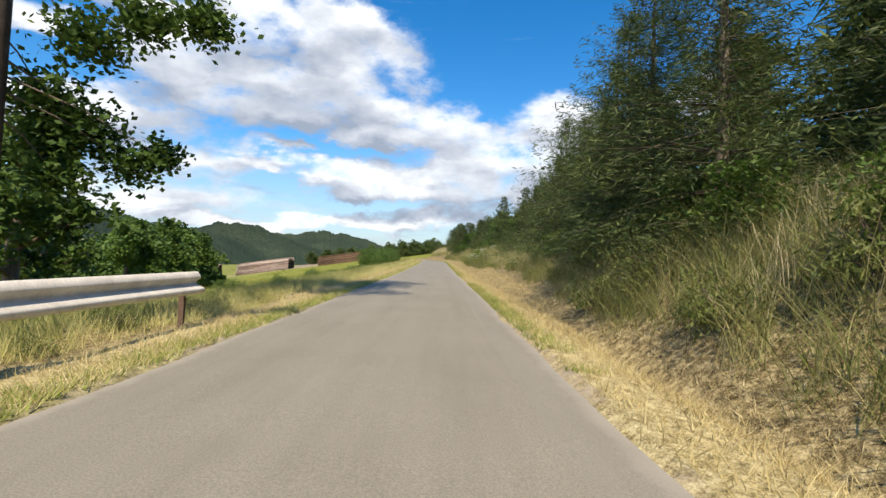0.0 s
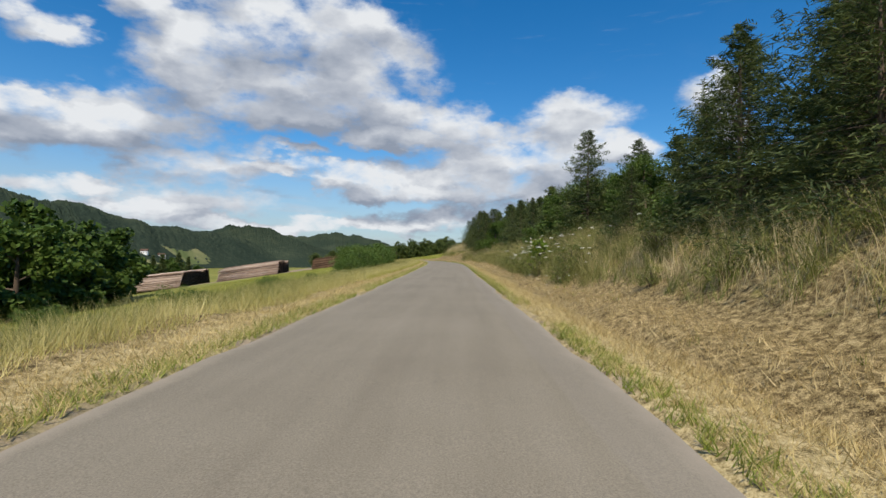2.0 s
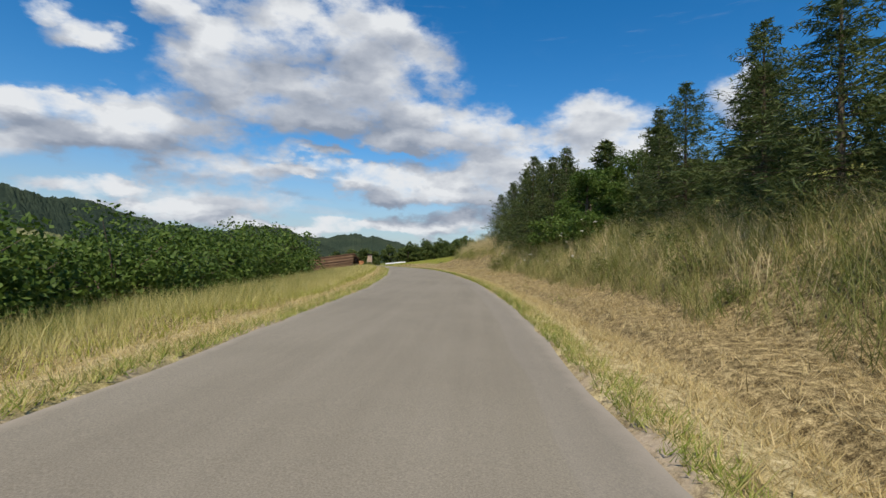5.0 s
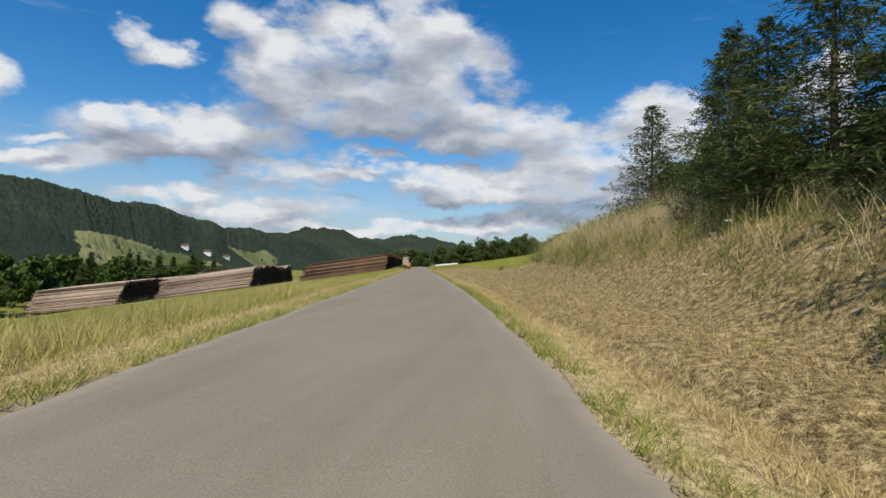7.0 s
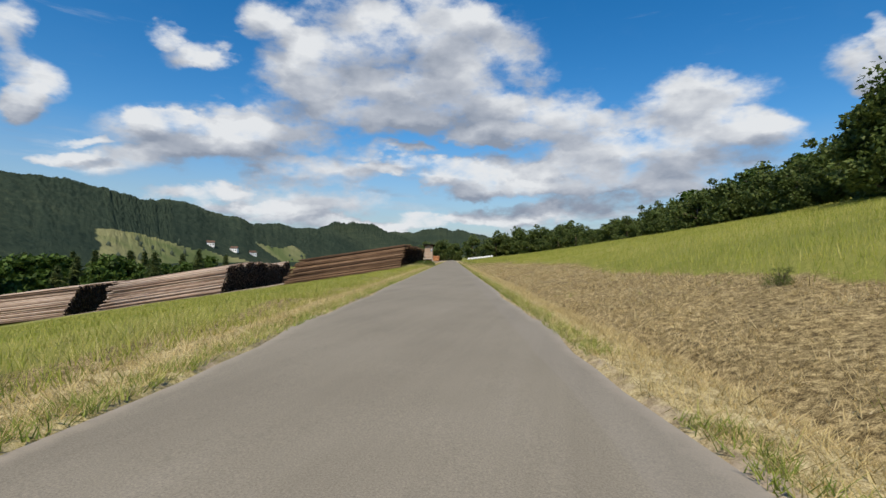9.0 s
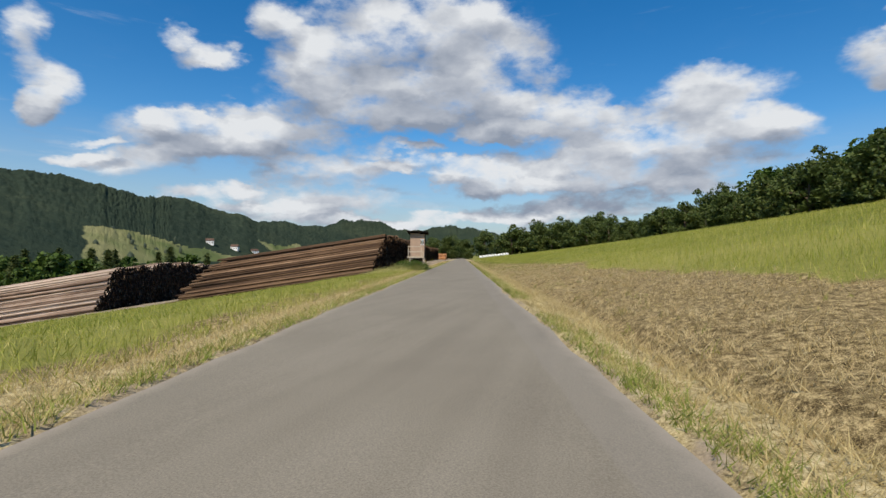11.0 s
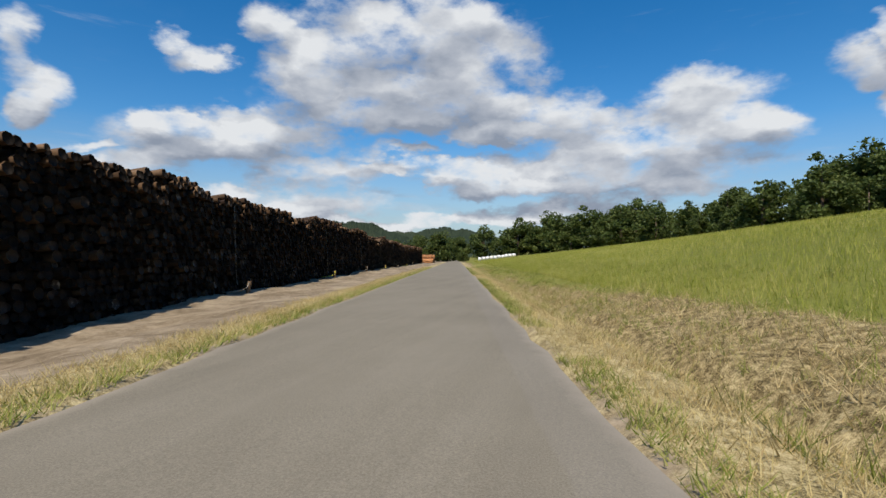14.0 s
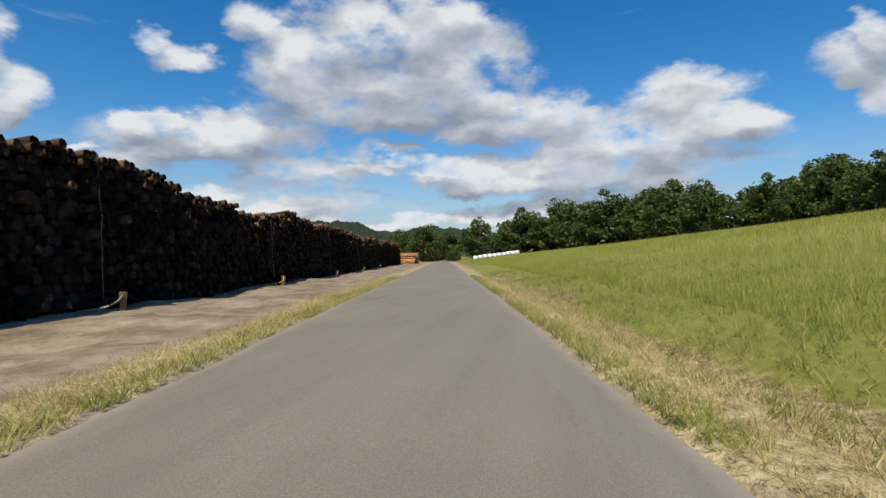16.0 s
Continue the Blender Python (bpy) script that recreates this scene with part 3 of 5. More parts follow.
def ground():
    s = np.concatenate([np.linspace(-390, -20, 20), np.arange(-16, 330, 0.55), np.arange(331, 420, 1.6), np.linspace(425, 700, 24), np.linspace(740, 4900, 40)])
    near = np.concatenate([[0, 1.5, 2.25], np.arange(2.5, 9.6, 0.3), np.arange(9.8, 12, 0.6), np.linspace(12.5, 60, 30), np.linspace(65, 200, 20), np.geomspace(220, 2600, 22)])
    u = np.concatenate([-near[:0:-1], near])
    S, U = np.meshgrid(s, u, indexing="ij")
    P = spot(S, U).reshape(-1, 3)
    n, k = len(s), len(u)
    i = (np.arange(n - 1)[:, None] * k + np.arange(k - 1)[None]).ravel()
    me = mesh_of("ground", P, np.stack([i, i + 1, i + k + 1, i + k], 1), (M_GROUND,), smooth=True)
    S, U = S.ravel(), U.ravel()
    w, v = U - HALF, -U - HALF
    edge_w = meadow_edge(S)
    green = np.where(U > 0, step(w, edge_w - 0.4, edge_w + 1.6) * (0.38 + 0.62 * np.maximum(step(S, 140, 162), step(w, 8, 12))) + 0.36 * step(S, 225, 290) * step(w, 1.8, 3.5), step(v, 1.1, 3) * (0.25 + 0.6 * np.maximum(step(S, 130, 190), step(v, 4, 9))))
    green = np.maximum(green, step(np.abs(U), 60, 120))
    bare = np.where(U < 0, step(S, YARD, YARD + 6) * step(v, 0.9, 1.5) * (1 - step(v, 70, 90)), 0)
    bare = np.maximum(bare, np.where(np.abs(U) < HALF + 0.3, 0.48, 0))
    edge = np.where(U < 0, 0.5 * (1 - step(v, 0.35, 0.8)) * (1 - 0.6 * step(S, 160, 240)), 0.3 * (1 - step(w, 0.3, 0.7)))
    green = np.maximum(green, edge * (np.abs(U) > HALF - 0.3))
    straw = np.where(U > 0, 1 - step(w, 0.5, 2.1), 1 - step(v, 0.8, 1.9)) + 0.06 * (U > 0) + 0.25 * step(S, 200, 260) * (U > 0)
    attribute(me, "straw", straw)
    attribute(me, "green", green)
    attribute(me, "bare", bare)
    tagged(new("ground", me), "dry grassy ground sloping down from the road verge", "ground", kind="structure")


def road():
    s = np.concatenate([np.linspace(-300, -20, 30), np.arange(-16, 460, 1.0), np.linspace(465, 900, 60)])
    a = np.linspace(-1, 1, 13)
    S, A = np.meshgrid(s, a, indexing="ij")
    ragged = 0.07 * smooth_noise(S, A * 0, 0.9, 11) + 0.09 * smooth_noise(S, A * 0 + 3, 3.5, 12)
    U = A * HALF + np.where(np.abs(A) > 0.99, np.sign(A) * ragged, 0)
    x, y = on_road(S, U)
    z = road_z(np.clip(S, -60, 420)) + 0.03 * (1 - A * A) + 0.012 * smooth_noise(S, U, 1.7, 13) - 0.02 * (np.abs(A) > 0.99)
    P = np.stack([x, y, z], -1).reshape(-1, 3)
    n, k = len(s), len(a)
    # skirts give the sheet its thickness
    rim = P[[*range(0, n * k, k), *range(k - 1, n * k, k)]]
    low = np.concatenate([rim - (0, 0, 0.14), rim])
    i = (np.arange(n - 1)[:, None] * k + np.arange(k - 1)[None]).ravel()
    f = [np.stack([i, i + 1, i + k + 1, i + k], 1)]
    r = np.arange(n - 1)
    f.append(np.stack([n * k + r, n * k + 2 * n + r, n * k + 2 * n + r + 1, n * k + r + 1], 1))
    f.append(np.stack([n * k + 3 * n + r, n * k + n + r, n * k + n + r + 1, n * k + 3 * n + r + 1], 1))
    me = mesh_of("road", np.concatenate([P, low]), f, (M_ASPHALT,), smooth=True)
    attribute(me, "across", np.concatenate([A.ravel(), -np.ones(n), np.ones(n), -np.ones(n), np.ones(n)]))
    tagged(new("road", me), "narrow worn grey asphalt lane without markings", "road", kind="structure")


ground()
road()


# ---- far hills beyond the valley ----
def hill(name, label, az, dist, slope, depth, opens=0.0, seed=0, trees=0, tall=2.0):
    """A long wooded ridge round the valley's middle: azimuths (degrees left of +y), distances, crest heights per distance."""
    n, k = 420, 90
    t = np.linspace(0, 1, n)
    q = np.linspace(0, len(az) - 1, n)
    keys = np.arange(len(az))
    A, D, H = np.radians(np.interp(q, keys, az)), np.interp(q, keys, dist), np.interp(q, keys, slope) * np.interp(q, keys, dist) * 0.95 + 10
    H = H + 0.03 * H * smooth_noise(q * 300, q * 0, 90, seed) + 0.02 * H * smooth_noise(q * 300, q * 0 + 9, 25, seed + 1)
    f = np.linspace(0, 1, k)
    prof = np.sin(np.clip(f / 0.72, 0, 1) * math.pi / 2) ** 1.3 * (1 - step(f, 0.75, 1.0) * 0.7)
    R = D[:, None] + (f[None] - 0.72) * depth
    X, Y = -25 - np.sin(A)[:, None] * R, 205 + np.cos(A)[:, None] * R
    Z = H[:, None] * prof[None] + prof[None] * 0.10 * H[:, None] * smooth_noise(X, Y, 180, seed + 2) + prof[None] * 0.05 * H[:, None] * smooth_noise(X, Y, 60, seed + 3) - 14
    Z = Z + np.random.default_rng(seed).uniform(-1, 1, Z.shape) * prof[None] * (1.2 + 0.0016 * D[:, None])
    P = np.stack([X, Y, Z], -1).reshape(-1, 3)
    i = (np.arange(n - 1)[:, None] * k + np.arange(k - 1)[None]).ravel()
    me = mesh_of(name, P, np.stack([i, i + 1, i + k + 1, i + k], 1), (M_HILL,))
    F = np.broadcast_to(f[None], X.shape)
    field = opens * (F > 0.06) * (F < 0.19 + 0.08 * smooth_noise(X, Y, 90, seed + 6)) * (smooth_noise(X, Y, 110, seed + 5) > -0.45) * step(np.degrees(A), 28, 33)[:, None] * (1 - step(np.degrees(A), 50, 54)[:, None])
    attribute(me, "green", field.ravel())
    ob = tagged(new(name, me), label, "hill", kind="structure")
    if trees:
        rng = np.random.default_rng(seed + 50)
        pick = rng.choice(n * k, trees * 16)
        pick = pick[((field.ravel()[pick] > 0.35) & (rng.uniform(0, 1, len(pick)) < 0.25))][:trees]
        h = rng.uniform(0.5, 1.1, len(pick)) * tall
        C = P[pick] + rng.normal(0, 1, (len(pick), 3)) * (7, 7, 0) - np.stack([h * 0, h * 0, h * 0.3], -1)
        r = rng.uniform(0.3, 0.5, len(pick)) * h
        ang = np.arange(4) * 2 * math.pi / 4
        ring = np.stack([np.cos(ang), np.sin(ang), np.zeros(4)], -1)
        low = C[:, None] + ring[None] * (r * 0.8)[:, None, None]
        mid = C[:, None] + ring[None] * r[:, None, None] * rng.uniform(0.7, 1.2, (len(pick), 4, 1)) + np.array((0, 0, 1)) * (h * 0.55)[:, None, None]
        tip = C + np.stack([h * 0, h * 0, h], -1)
        V = np.concatenate([low, mid, tip[:, None]], 1).reshape(-1, 3)
        base = np.arange(len(pick))[:, None] * 9
        a, b = np.arange(4), (np.arange(4) + 1) % 4
        quad = np.stack([base + a, base + b, base + 4 + b, base + 4 + a], -1).reshape(-1, 4)
        tri = np.stack([base + 4 + a, base + 4 + b, base + 8 + 0 * a], -1).reshape(-1, 3)
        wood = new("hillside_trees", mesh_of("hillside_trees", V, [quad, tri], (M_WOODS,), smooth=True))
        tagged(wood, "scattered dark green trees on the hillside meadow", "trees", kind="stuff")
    return ob


# hillside trees carry the same haze greyed into their leaf tones
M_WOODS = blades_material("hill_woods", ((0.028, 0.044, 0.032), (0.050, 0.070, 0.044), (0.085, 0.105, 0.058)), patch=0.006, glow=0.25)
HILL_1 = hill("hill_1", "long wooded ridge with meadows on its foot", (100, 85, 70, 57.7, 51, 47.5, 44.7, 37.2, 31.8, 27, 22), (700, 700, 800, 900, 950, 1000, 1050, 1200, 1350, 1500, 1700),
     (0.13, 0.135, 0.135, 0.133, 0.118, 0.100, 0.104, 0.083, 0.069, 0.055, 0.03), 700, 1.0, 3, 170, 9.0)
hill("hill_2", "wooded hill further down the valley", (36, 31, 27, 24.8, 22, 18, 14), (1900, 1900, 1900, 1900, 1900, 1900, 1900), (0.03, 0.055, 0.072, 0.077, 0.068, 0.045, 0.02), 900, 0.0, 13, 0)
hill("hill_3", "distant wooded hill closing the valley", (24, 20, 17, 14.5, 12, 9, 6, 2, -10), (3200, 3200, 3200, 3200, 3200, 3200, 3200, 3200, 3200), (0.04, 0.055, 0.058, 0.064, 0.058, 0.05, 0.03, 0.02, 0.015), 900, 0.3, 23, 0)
# ---- grass ----
def blade_mesh(name, base, h, width, lean, rng, mat, tri=3, fan=None, own=None):
    """Many blades as one mesh: base (n, 3), heights, widths, how far tips lean over."""
    n = len(base)
    a, b = rng.uniform(0, 2 * math.pi, n), rng.uniform(0, 2 * math.pi, n) if fan is None else fan
    side = np.stack([np.cos(a), np.sin(a), np.zeros(n)], -1) * (np.asarray(width) / 2)[:, None]
    bend = np.stack([np.cos(b), np.sin(b), np.zeros(n)], -1) * (np.asarray(lean) * h)[:, None]
    up = np.zeros((n, 3))
    up[:, 2] = h
    i = np.arange(n)[:, None]
    if tri == 3:
        mid = base + up * 0.55 + bend * 0.35
        V = np.stack([base - side, base + side, mid + side * 0.8, mid - side * 0.8, base + up + bend], 1).reshape(-1, 3)
        faces = [i * 5 + np.array([[0, 1, 2, 3]]), i * 5 + np.array([[3, 2, 4]])]
    else:
        V = np.stack([base - side, base + side, base + up + bend], 1).reshape(-1, 3)
        faces = [i * 3 + np.array([[0, 1, 2]])]
    me = mesh_of(name, V, faces, (mat,))
    if own is not None:
        attribute(me, "clump", np.repeat(own, 5 if tri == 3 else 3))
    return new(name, me)


def sow(n, s0, s1, u0, u1, rng, clump=0.0, power=1.0):
    """Places on the ground in a strip, thicker near u0 when power > 1."""
    s = rng.uniform(s0, s1, n)
    u = u0 + (u1 - u0) * rng.uniform(0, 1, n) ** power
    if clump:
        keep = smooth_noise(s, u, clump, 31) + rng.uniform(-0.6, 0.6, n) > -0.15
        s, u = s[keep], u[keep]
    return s, u


def tufts(n, each, s0, s1, u0, u1, rng, spread=0.09, keep=None, power=1.0):
    """Places in clumps: n clumps of about each blades. Gives s, u, the way each blade fans out, and a size per clump."""
    s, u = rng.uniform(s0, s1, n), u0 + (u1 - u0) * rng.uniform(0, 1, n) ** power
    if keep is not None:
        k = keep(s, u)
        s, u = s[k], u[k]
    size = rng.uniform(0.55, 1.35, len(s))
    i = np.repeat(np.arange(len(s)), each)
    r, a = spread * np.sqrt(rng.uniform(0, 1, len(i))) * size[i], rng.uniform(0, 2 * math.pi, len(i))
    return s[i] + r * np.cos(a), u[i] + r * np.sin(a), a + rng.normal(0, 0.5, len(i)), size[i]


def grasses():
    rng = np.random.default_rng(5)
    u_ = rng.uniform

    def put(name, label, s, u, h, wid, lean, mat, tri=3, fan=None, z=None):
        own = rng.uniform(0, 1, len(s)) if z is None else (z * 977.13) % 1.0
        ob = blade_mesh(name, spot(s, u, -0.02), h, wid, lean, rng, mat, tri, fan, own)
        tagged(ob, label, "grass", kind="stuff")

    # verge on both sides: laid straw, then a ragged green fringe at the asphalt
    for side in (1, -1):
        s, u, f, z = tufts(36000, 6, -3, 322, side * (HALF + 0.15), side * (HALF + (1.7 if side > 0 else 1.3)), rng, 0.12, None, 1.1)
        n = len(s)
        put("verge_grass", "short dry straw-coloured grass along the road edge", s, u, u_(0.05, 0.19, n) * z, u_(0.007, 0.014, n), u_(0.3, 1.5, n), M_DRY, 1, f, z)
        s, u, f, z = tufts(15000, 8, -3, 322, side * (HALF + 0.04), side * (HALF + (0.55 if side > 0 else 0.6)), rng, 0.10,
                           lambda s, u: smooth_noise(s, u * 0, 4.0, 40 + side) + 0.6 * smooth_noise(s, u * 0, 1.0, 42) + 0.3 * smooth_noise(s, u * 0, 17.0, 45) > (-0.3 if side > 0 else -0.95))
        n = len(s)
        put("verge_grass", "low green grass tufts hugging the asphalt edge", s, u, u_(0.05, 0.17, n) * z, u_(0.009, 0.017, n), u_(0.3, 1.3, n), M_FRINGE, 1, f, z)
    # mown bank: coarse stubble in clumps with dark gaps, and loose hay lying over it
    s, u, f, z = tufts(110000, 4, -3, 318, HALF + 0.95, HALF + 8.2, rng, 0.06,
                       lambda s, u: (u - HALF < np.maximum(meadow_edge(s), (bank_foot(s) + 2.2) * (s < 30)) + rng.uniform(-0.3, 1.2, len(s))) & (smooth_noise(s, u, 0.5, 51) + 0.6 * smooth_noise(s, u, 1.6, 52) + rng.uniform(-0.5, 0.5, len(s)) > -0.42), 1.25)
    n = len(s)
    put("mown_grass", "brown mown stubble and hay on the roadside bank", s, u, u_(0.07, 0.24, n) * z * (0.75 + 0.4 * smooth_noise(s, u, 0.9, 36)), u_(0.009, 0.020, n), u_(0.2, 1.6, n), M_HAY, 1, f, z)
    s, u, f, z = tufts(20000, 5, -3, 318, HALF + 0.7, HALF + 7.4, rng, 0.16, lambda s, u: u - HALF < meadow_edge(s) + 0.5, 1.2)
    n = len(s)
    put("loose_hay", "loose pale hay scattered on the mown bank", s, u, u_(0.04, 0.13, n), u_(0.010, 0.020, n), u_(0.6, 2.2, n), M_STRAWHAY, 1, f + rng.normal(0, 0.9, n), z)
    s, u, f, z = tufts(2600, 9, -3, 318, HALF + 1.3, HALF + 7.0, rng, 0.13, lambda s, u: (u - HALF < meadow_edge(s) + 0.3) & (smooth_noise(s, u, 2.4, 57) + 0.5 * smooth_noise(s, u, 0.8, 58) + 0.5 * step(s, 245, 285) > 0.45), 1.2)
    n = len(s)
    put("regrown_grass", "small fresh green tufts growing through the mown hay", s, u, u_(0.08, 0.22, n) * z, u_(0.008, 0.015, n), u_(0.2, 1.0, n), M_GREEN, 1, f, z)
    # tall grass on the bank below the wood
    s, u, f, z = tufts(17000, 9, -3, 161, HALF + 1.4, HALF + 10, rng, 0.22,
                       lambda s, u: u - HALF > bank_foot(s) + np.interp(s, (0, 10, 20, 30, 125, 132, 138, 150, 156, 161, 168), (0.35, 0.7, 1.4, 0.7, 0.6, 1.1, 1.8, 2.2, 2.5, 3.1, 4.6)) + 0.5 * smooth_noise(s, s * 0, 4, 44))
    keep = smooth_noise(s, u, 0.8, 53) + 0.5 * smooth_noise(s, u, 2.2, 54) > -0.45
    s, u, f, z = s[keep], u[keep], f[keep], z[keep]
    n = len(s)
    put("tall_grass", "uncut tall seeding grass on top of the bank", s, u, u_(0.35, 1.15, n) * z * (0.8 + 0.35 * smooth_noise(s, u, 1.5, 35)) * (0.75 + 0.25 * step(s, 20, 35) + 0.3 * step(s, 144, 150) + 0.35 * step(s, 60, 64) * (1 - step(s, 82, 86))), u_(0.007, 0.015, n), u_(0.3, 1.5, n), M_TALL, 3, f, z)
    s, u, f, z = tufts(2600, 9, -3, 30, HALF + 1.9, HALF + 6, rng, 0.2, lambda s, u: u - HALF > bank_foot(s) + 0.5 + 0.5 * smooth_noise(s, u * 0, 2.0, 59))
    n = len(s)
    put("tall_grass", "dense pale bent grass below the first spruces", s, u, u_(0.3, 1.0, n) * z, u_(0.007, 0.015, n), u_(0.4, 1.6, n), M_PALEGRASS, 3, f, z)
    s, u, f, z = tufts(3600, 9, 56, 131, HALF + 2.8, HALF + 7, rng, 0.2, lambda s, u: (u - HALF > bank_foot(s) + 0.25 + 0.5 * smooth_noise(s, u * 0, 2.5, 60)) & (smooth_noise(s, u, 1.4, 63) > -0.4))
    n = len(s)
    put("tall_grass", "lush mixed grass and herbs on the bank's face", s, u, u_(0.4, 1.2, n) * z, u_(0.007, 0.015, n), u_(0.3, 1.3, n), M_PALEGRASS, 3, f, z)
    # seed heads standing above it
    s, u, f, z = tufts(5600, 5, -3, 160, HALF + 2.5, HALF + 9, rng, 0.25,
                       lambda s, u: u - HALF > bank_foot(s) + np.interp(s, (0, 10, 125, 138, 150, 156, 166), (0.7, 0.9, 1.2, 2.2, 2.5, 2.8, 4.8)))
    n = len(s)
    put("seeding_grass", "tall straw stems with reddish seed heads", s, u, u_(0.6, 1.4, n) * (0.85 + 0.25 * step(s, 140, 150)), u_(0.007, 0.013, n), u_(0.15, 0.8, n), M_SEED, 3, f, z)
    # pale straw at the bank's end and round the hunting stand
    s, u, f, z = tufts(2600, 6, 143, 162, HALF + 4.6, HALF + 10, rng, 0.25, lambda s, u: u - HALF > meadow_edge(s) + 0.6)
    n = len(s)
    put("seeding_grass", "pale straw grass at the end of the bank", s, u, u_(0.6, 1.5, n) * z * (1.1 + 0.5 * smooth_noise(s, u, 1.7, 56)) * (1 - 0.6 * step(s, 153, 162)), u_(0.008, 0.015, n), u_(0.1, 0.6, n), M_SEED, 1, f, z)
    s, u, f, z = tufts(1000, 12, 239.6, 245.0, -HALF - 0.42, -HALF - 3.0, rng, 0.18)
    n = len(s)
    put("tall_grass", "fresh green grass and weeds round the stand's legs", s, u, u_(0.25, 0.6, n) * z, u_(0.007, 0.015, n), u_(0.3, 1.3, n), M_TALL, 3, f, z)
    # tall grass left of the verge
    s, u, f, z = tufts(24000, 9, -3, 248, -HALF - 1.5, -HALF - 5.2, rng, 0.15, lambda s, u: rng.uniform(0, 1, len(s)) < np.interp(s, (150, 178, 235, 240), (1, 0.05, 0.05, 1)), 1.3)
    hgt = np.interp(s, (0, 130, 150, 234, 240, 246), (0.4, 0.5, 0.3, 0.16, 0.5, 0.6))
    n = len(s)
    put("tall_grass", "tall dry grass beside the verge above the valley", s, u, u_(0.4, 1.1, n) * hgt * z, u_(0.006, 0.013, n), u_(0.2, 0.9, n), M_STRAW, 1, f, z)
    s, u, f, z = tufts(9000, 9, -3, 125, -HALF - 2.4, -HALF - 7, rng, 0.16)
    n = len(s)
    put("tall_grass", "green and yellow uncut grass above the brambles", s, u, u_(0.2, 0.6, n) * z, u_(0.008, 0.016, n), u_(0.2, 0.9, n), M_TALL, 1, f, z)
    # meadows
    s, u = sow(280000, 152, 400, HALF + 4.0, HALF + 60, rng, 0, 1.9)
    keep = u - HALF > meadow_edge(s) + 0.7 + u_(-0.9, 0.9, len(s))
    s, u = s[keep], u[keep]
    n = len(s)
    put("meadow_grass", "uncut yellow-green meadow grass on the rising field", s, u, u_(0.2, 0.5, n), u_(0.005, 0.011, n) * (1 + u / 10), u_(0.1, 0.6, n), M_MEADOW, 1)
    s, u, f, z = tufts(15000, 8, 222, 330, HALF + 1.0, HALF + 8.5, rng, 0.12, lambda s, u: (rng.uniform(0, 1, len(s)) < step(s, 222, 285)) & (smooth_noise(s, u, 1.3, 46) > -0.75))
    n = len(s)
    put("meadow_grass", "rough green and straw grass between the verge and the meadow", s, u, u_(0.08, 0.26, n) * z * (1 + 0.4 * smooth_noise(s, u, 1.8, 47)), u_(0.008, 0.016, n), u_(0.2, 1.2, n), M_ROUGH, 1, f, z)
    s, u = sow(170000, 60, 250, -HALF - 1.1, -HALF - 45, rng, 0, 2.0)
    n = len(s)
    put("meadow_grass", "yellow-green meadow grass sloping down to the valley", s, u, u_(0.10, 0.30, n), u_(0.007, 0.016, n) * (1 - u / 12), u_(0.2, 0.9, n), M_MEADOW, 1)


# ---- trees ----
def tube(V, F, pts, radii, sides=7):
    """Adds a tapered tube along pts to the lists V, F."""
    base = sum(len(v) for v in V)
    pts = np.asarray(pts, float)
    ring = []
    for i, p in enumerate(pts):
        d = pts[min(i + 1, len(pts) - 1)] - pts[max(i - 1, 0)]
        d = d / (np.linalg.norm(d) + 1e-9)
        a = np.cross(d, (0.31, 0.87, 0.38))
        a /= np.linalg.norm(a) + 1e-9
        b = np.cross(d, a)
        t = np.arange(sides) * 2 * math.pi / sides
        ring.append(p + radii[i] * (np.cos(t)[:, None] * a + np.sin(t)[:, None] * b))
    V.append(np.concatenate(ring))
    k = np.arange(sides)
    for i in range(len(pts) - 1):
        o = base + i * sides
        F.append(np.stack([o + k, o + (k + 1) % sides, o + sides + (k + 1) % sides, o + sides + k], 1))


def leaf_cards(P, size, rng, flat=0.4, long=1.8, axis=None):
    """Small pointed leaves or needle sprays (two triangles each) about the places P."""
    n = len(P)
    d = rng.normal(0, 1, (n, 3)) if axis is None else axis + rng.normal(0, 0.45, (n, 3))
    d[:, 2] *= flat
    d /= np.linalg.norm(d, axis=1, keepdims=True) + 1e-9
    s = np.cross(d, rng.normal(0, 1, (n, 3)) * (0.5, 0.5, 1) + (0, 0, 0.4))
    s /= np.linalg.norm(s, axis=1, keepdims=True) + 1e-9
    size = np.asarray(size)[:, None]
    d, s = d * size * long / 2, s * size / 2
    V = np.stack([P - d, P + s, P + d, P - s], 1).reshape(-1, 3)
    i = np.arange(n)[:, None] * 4
    return V, i + np.array([[0, 1, 2, 3]])


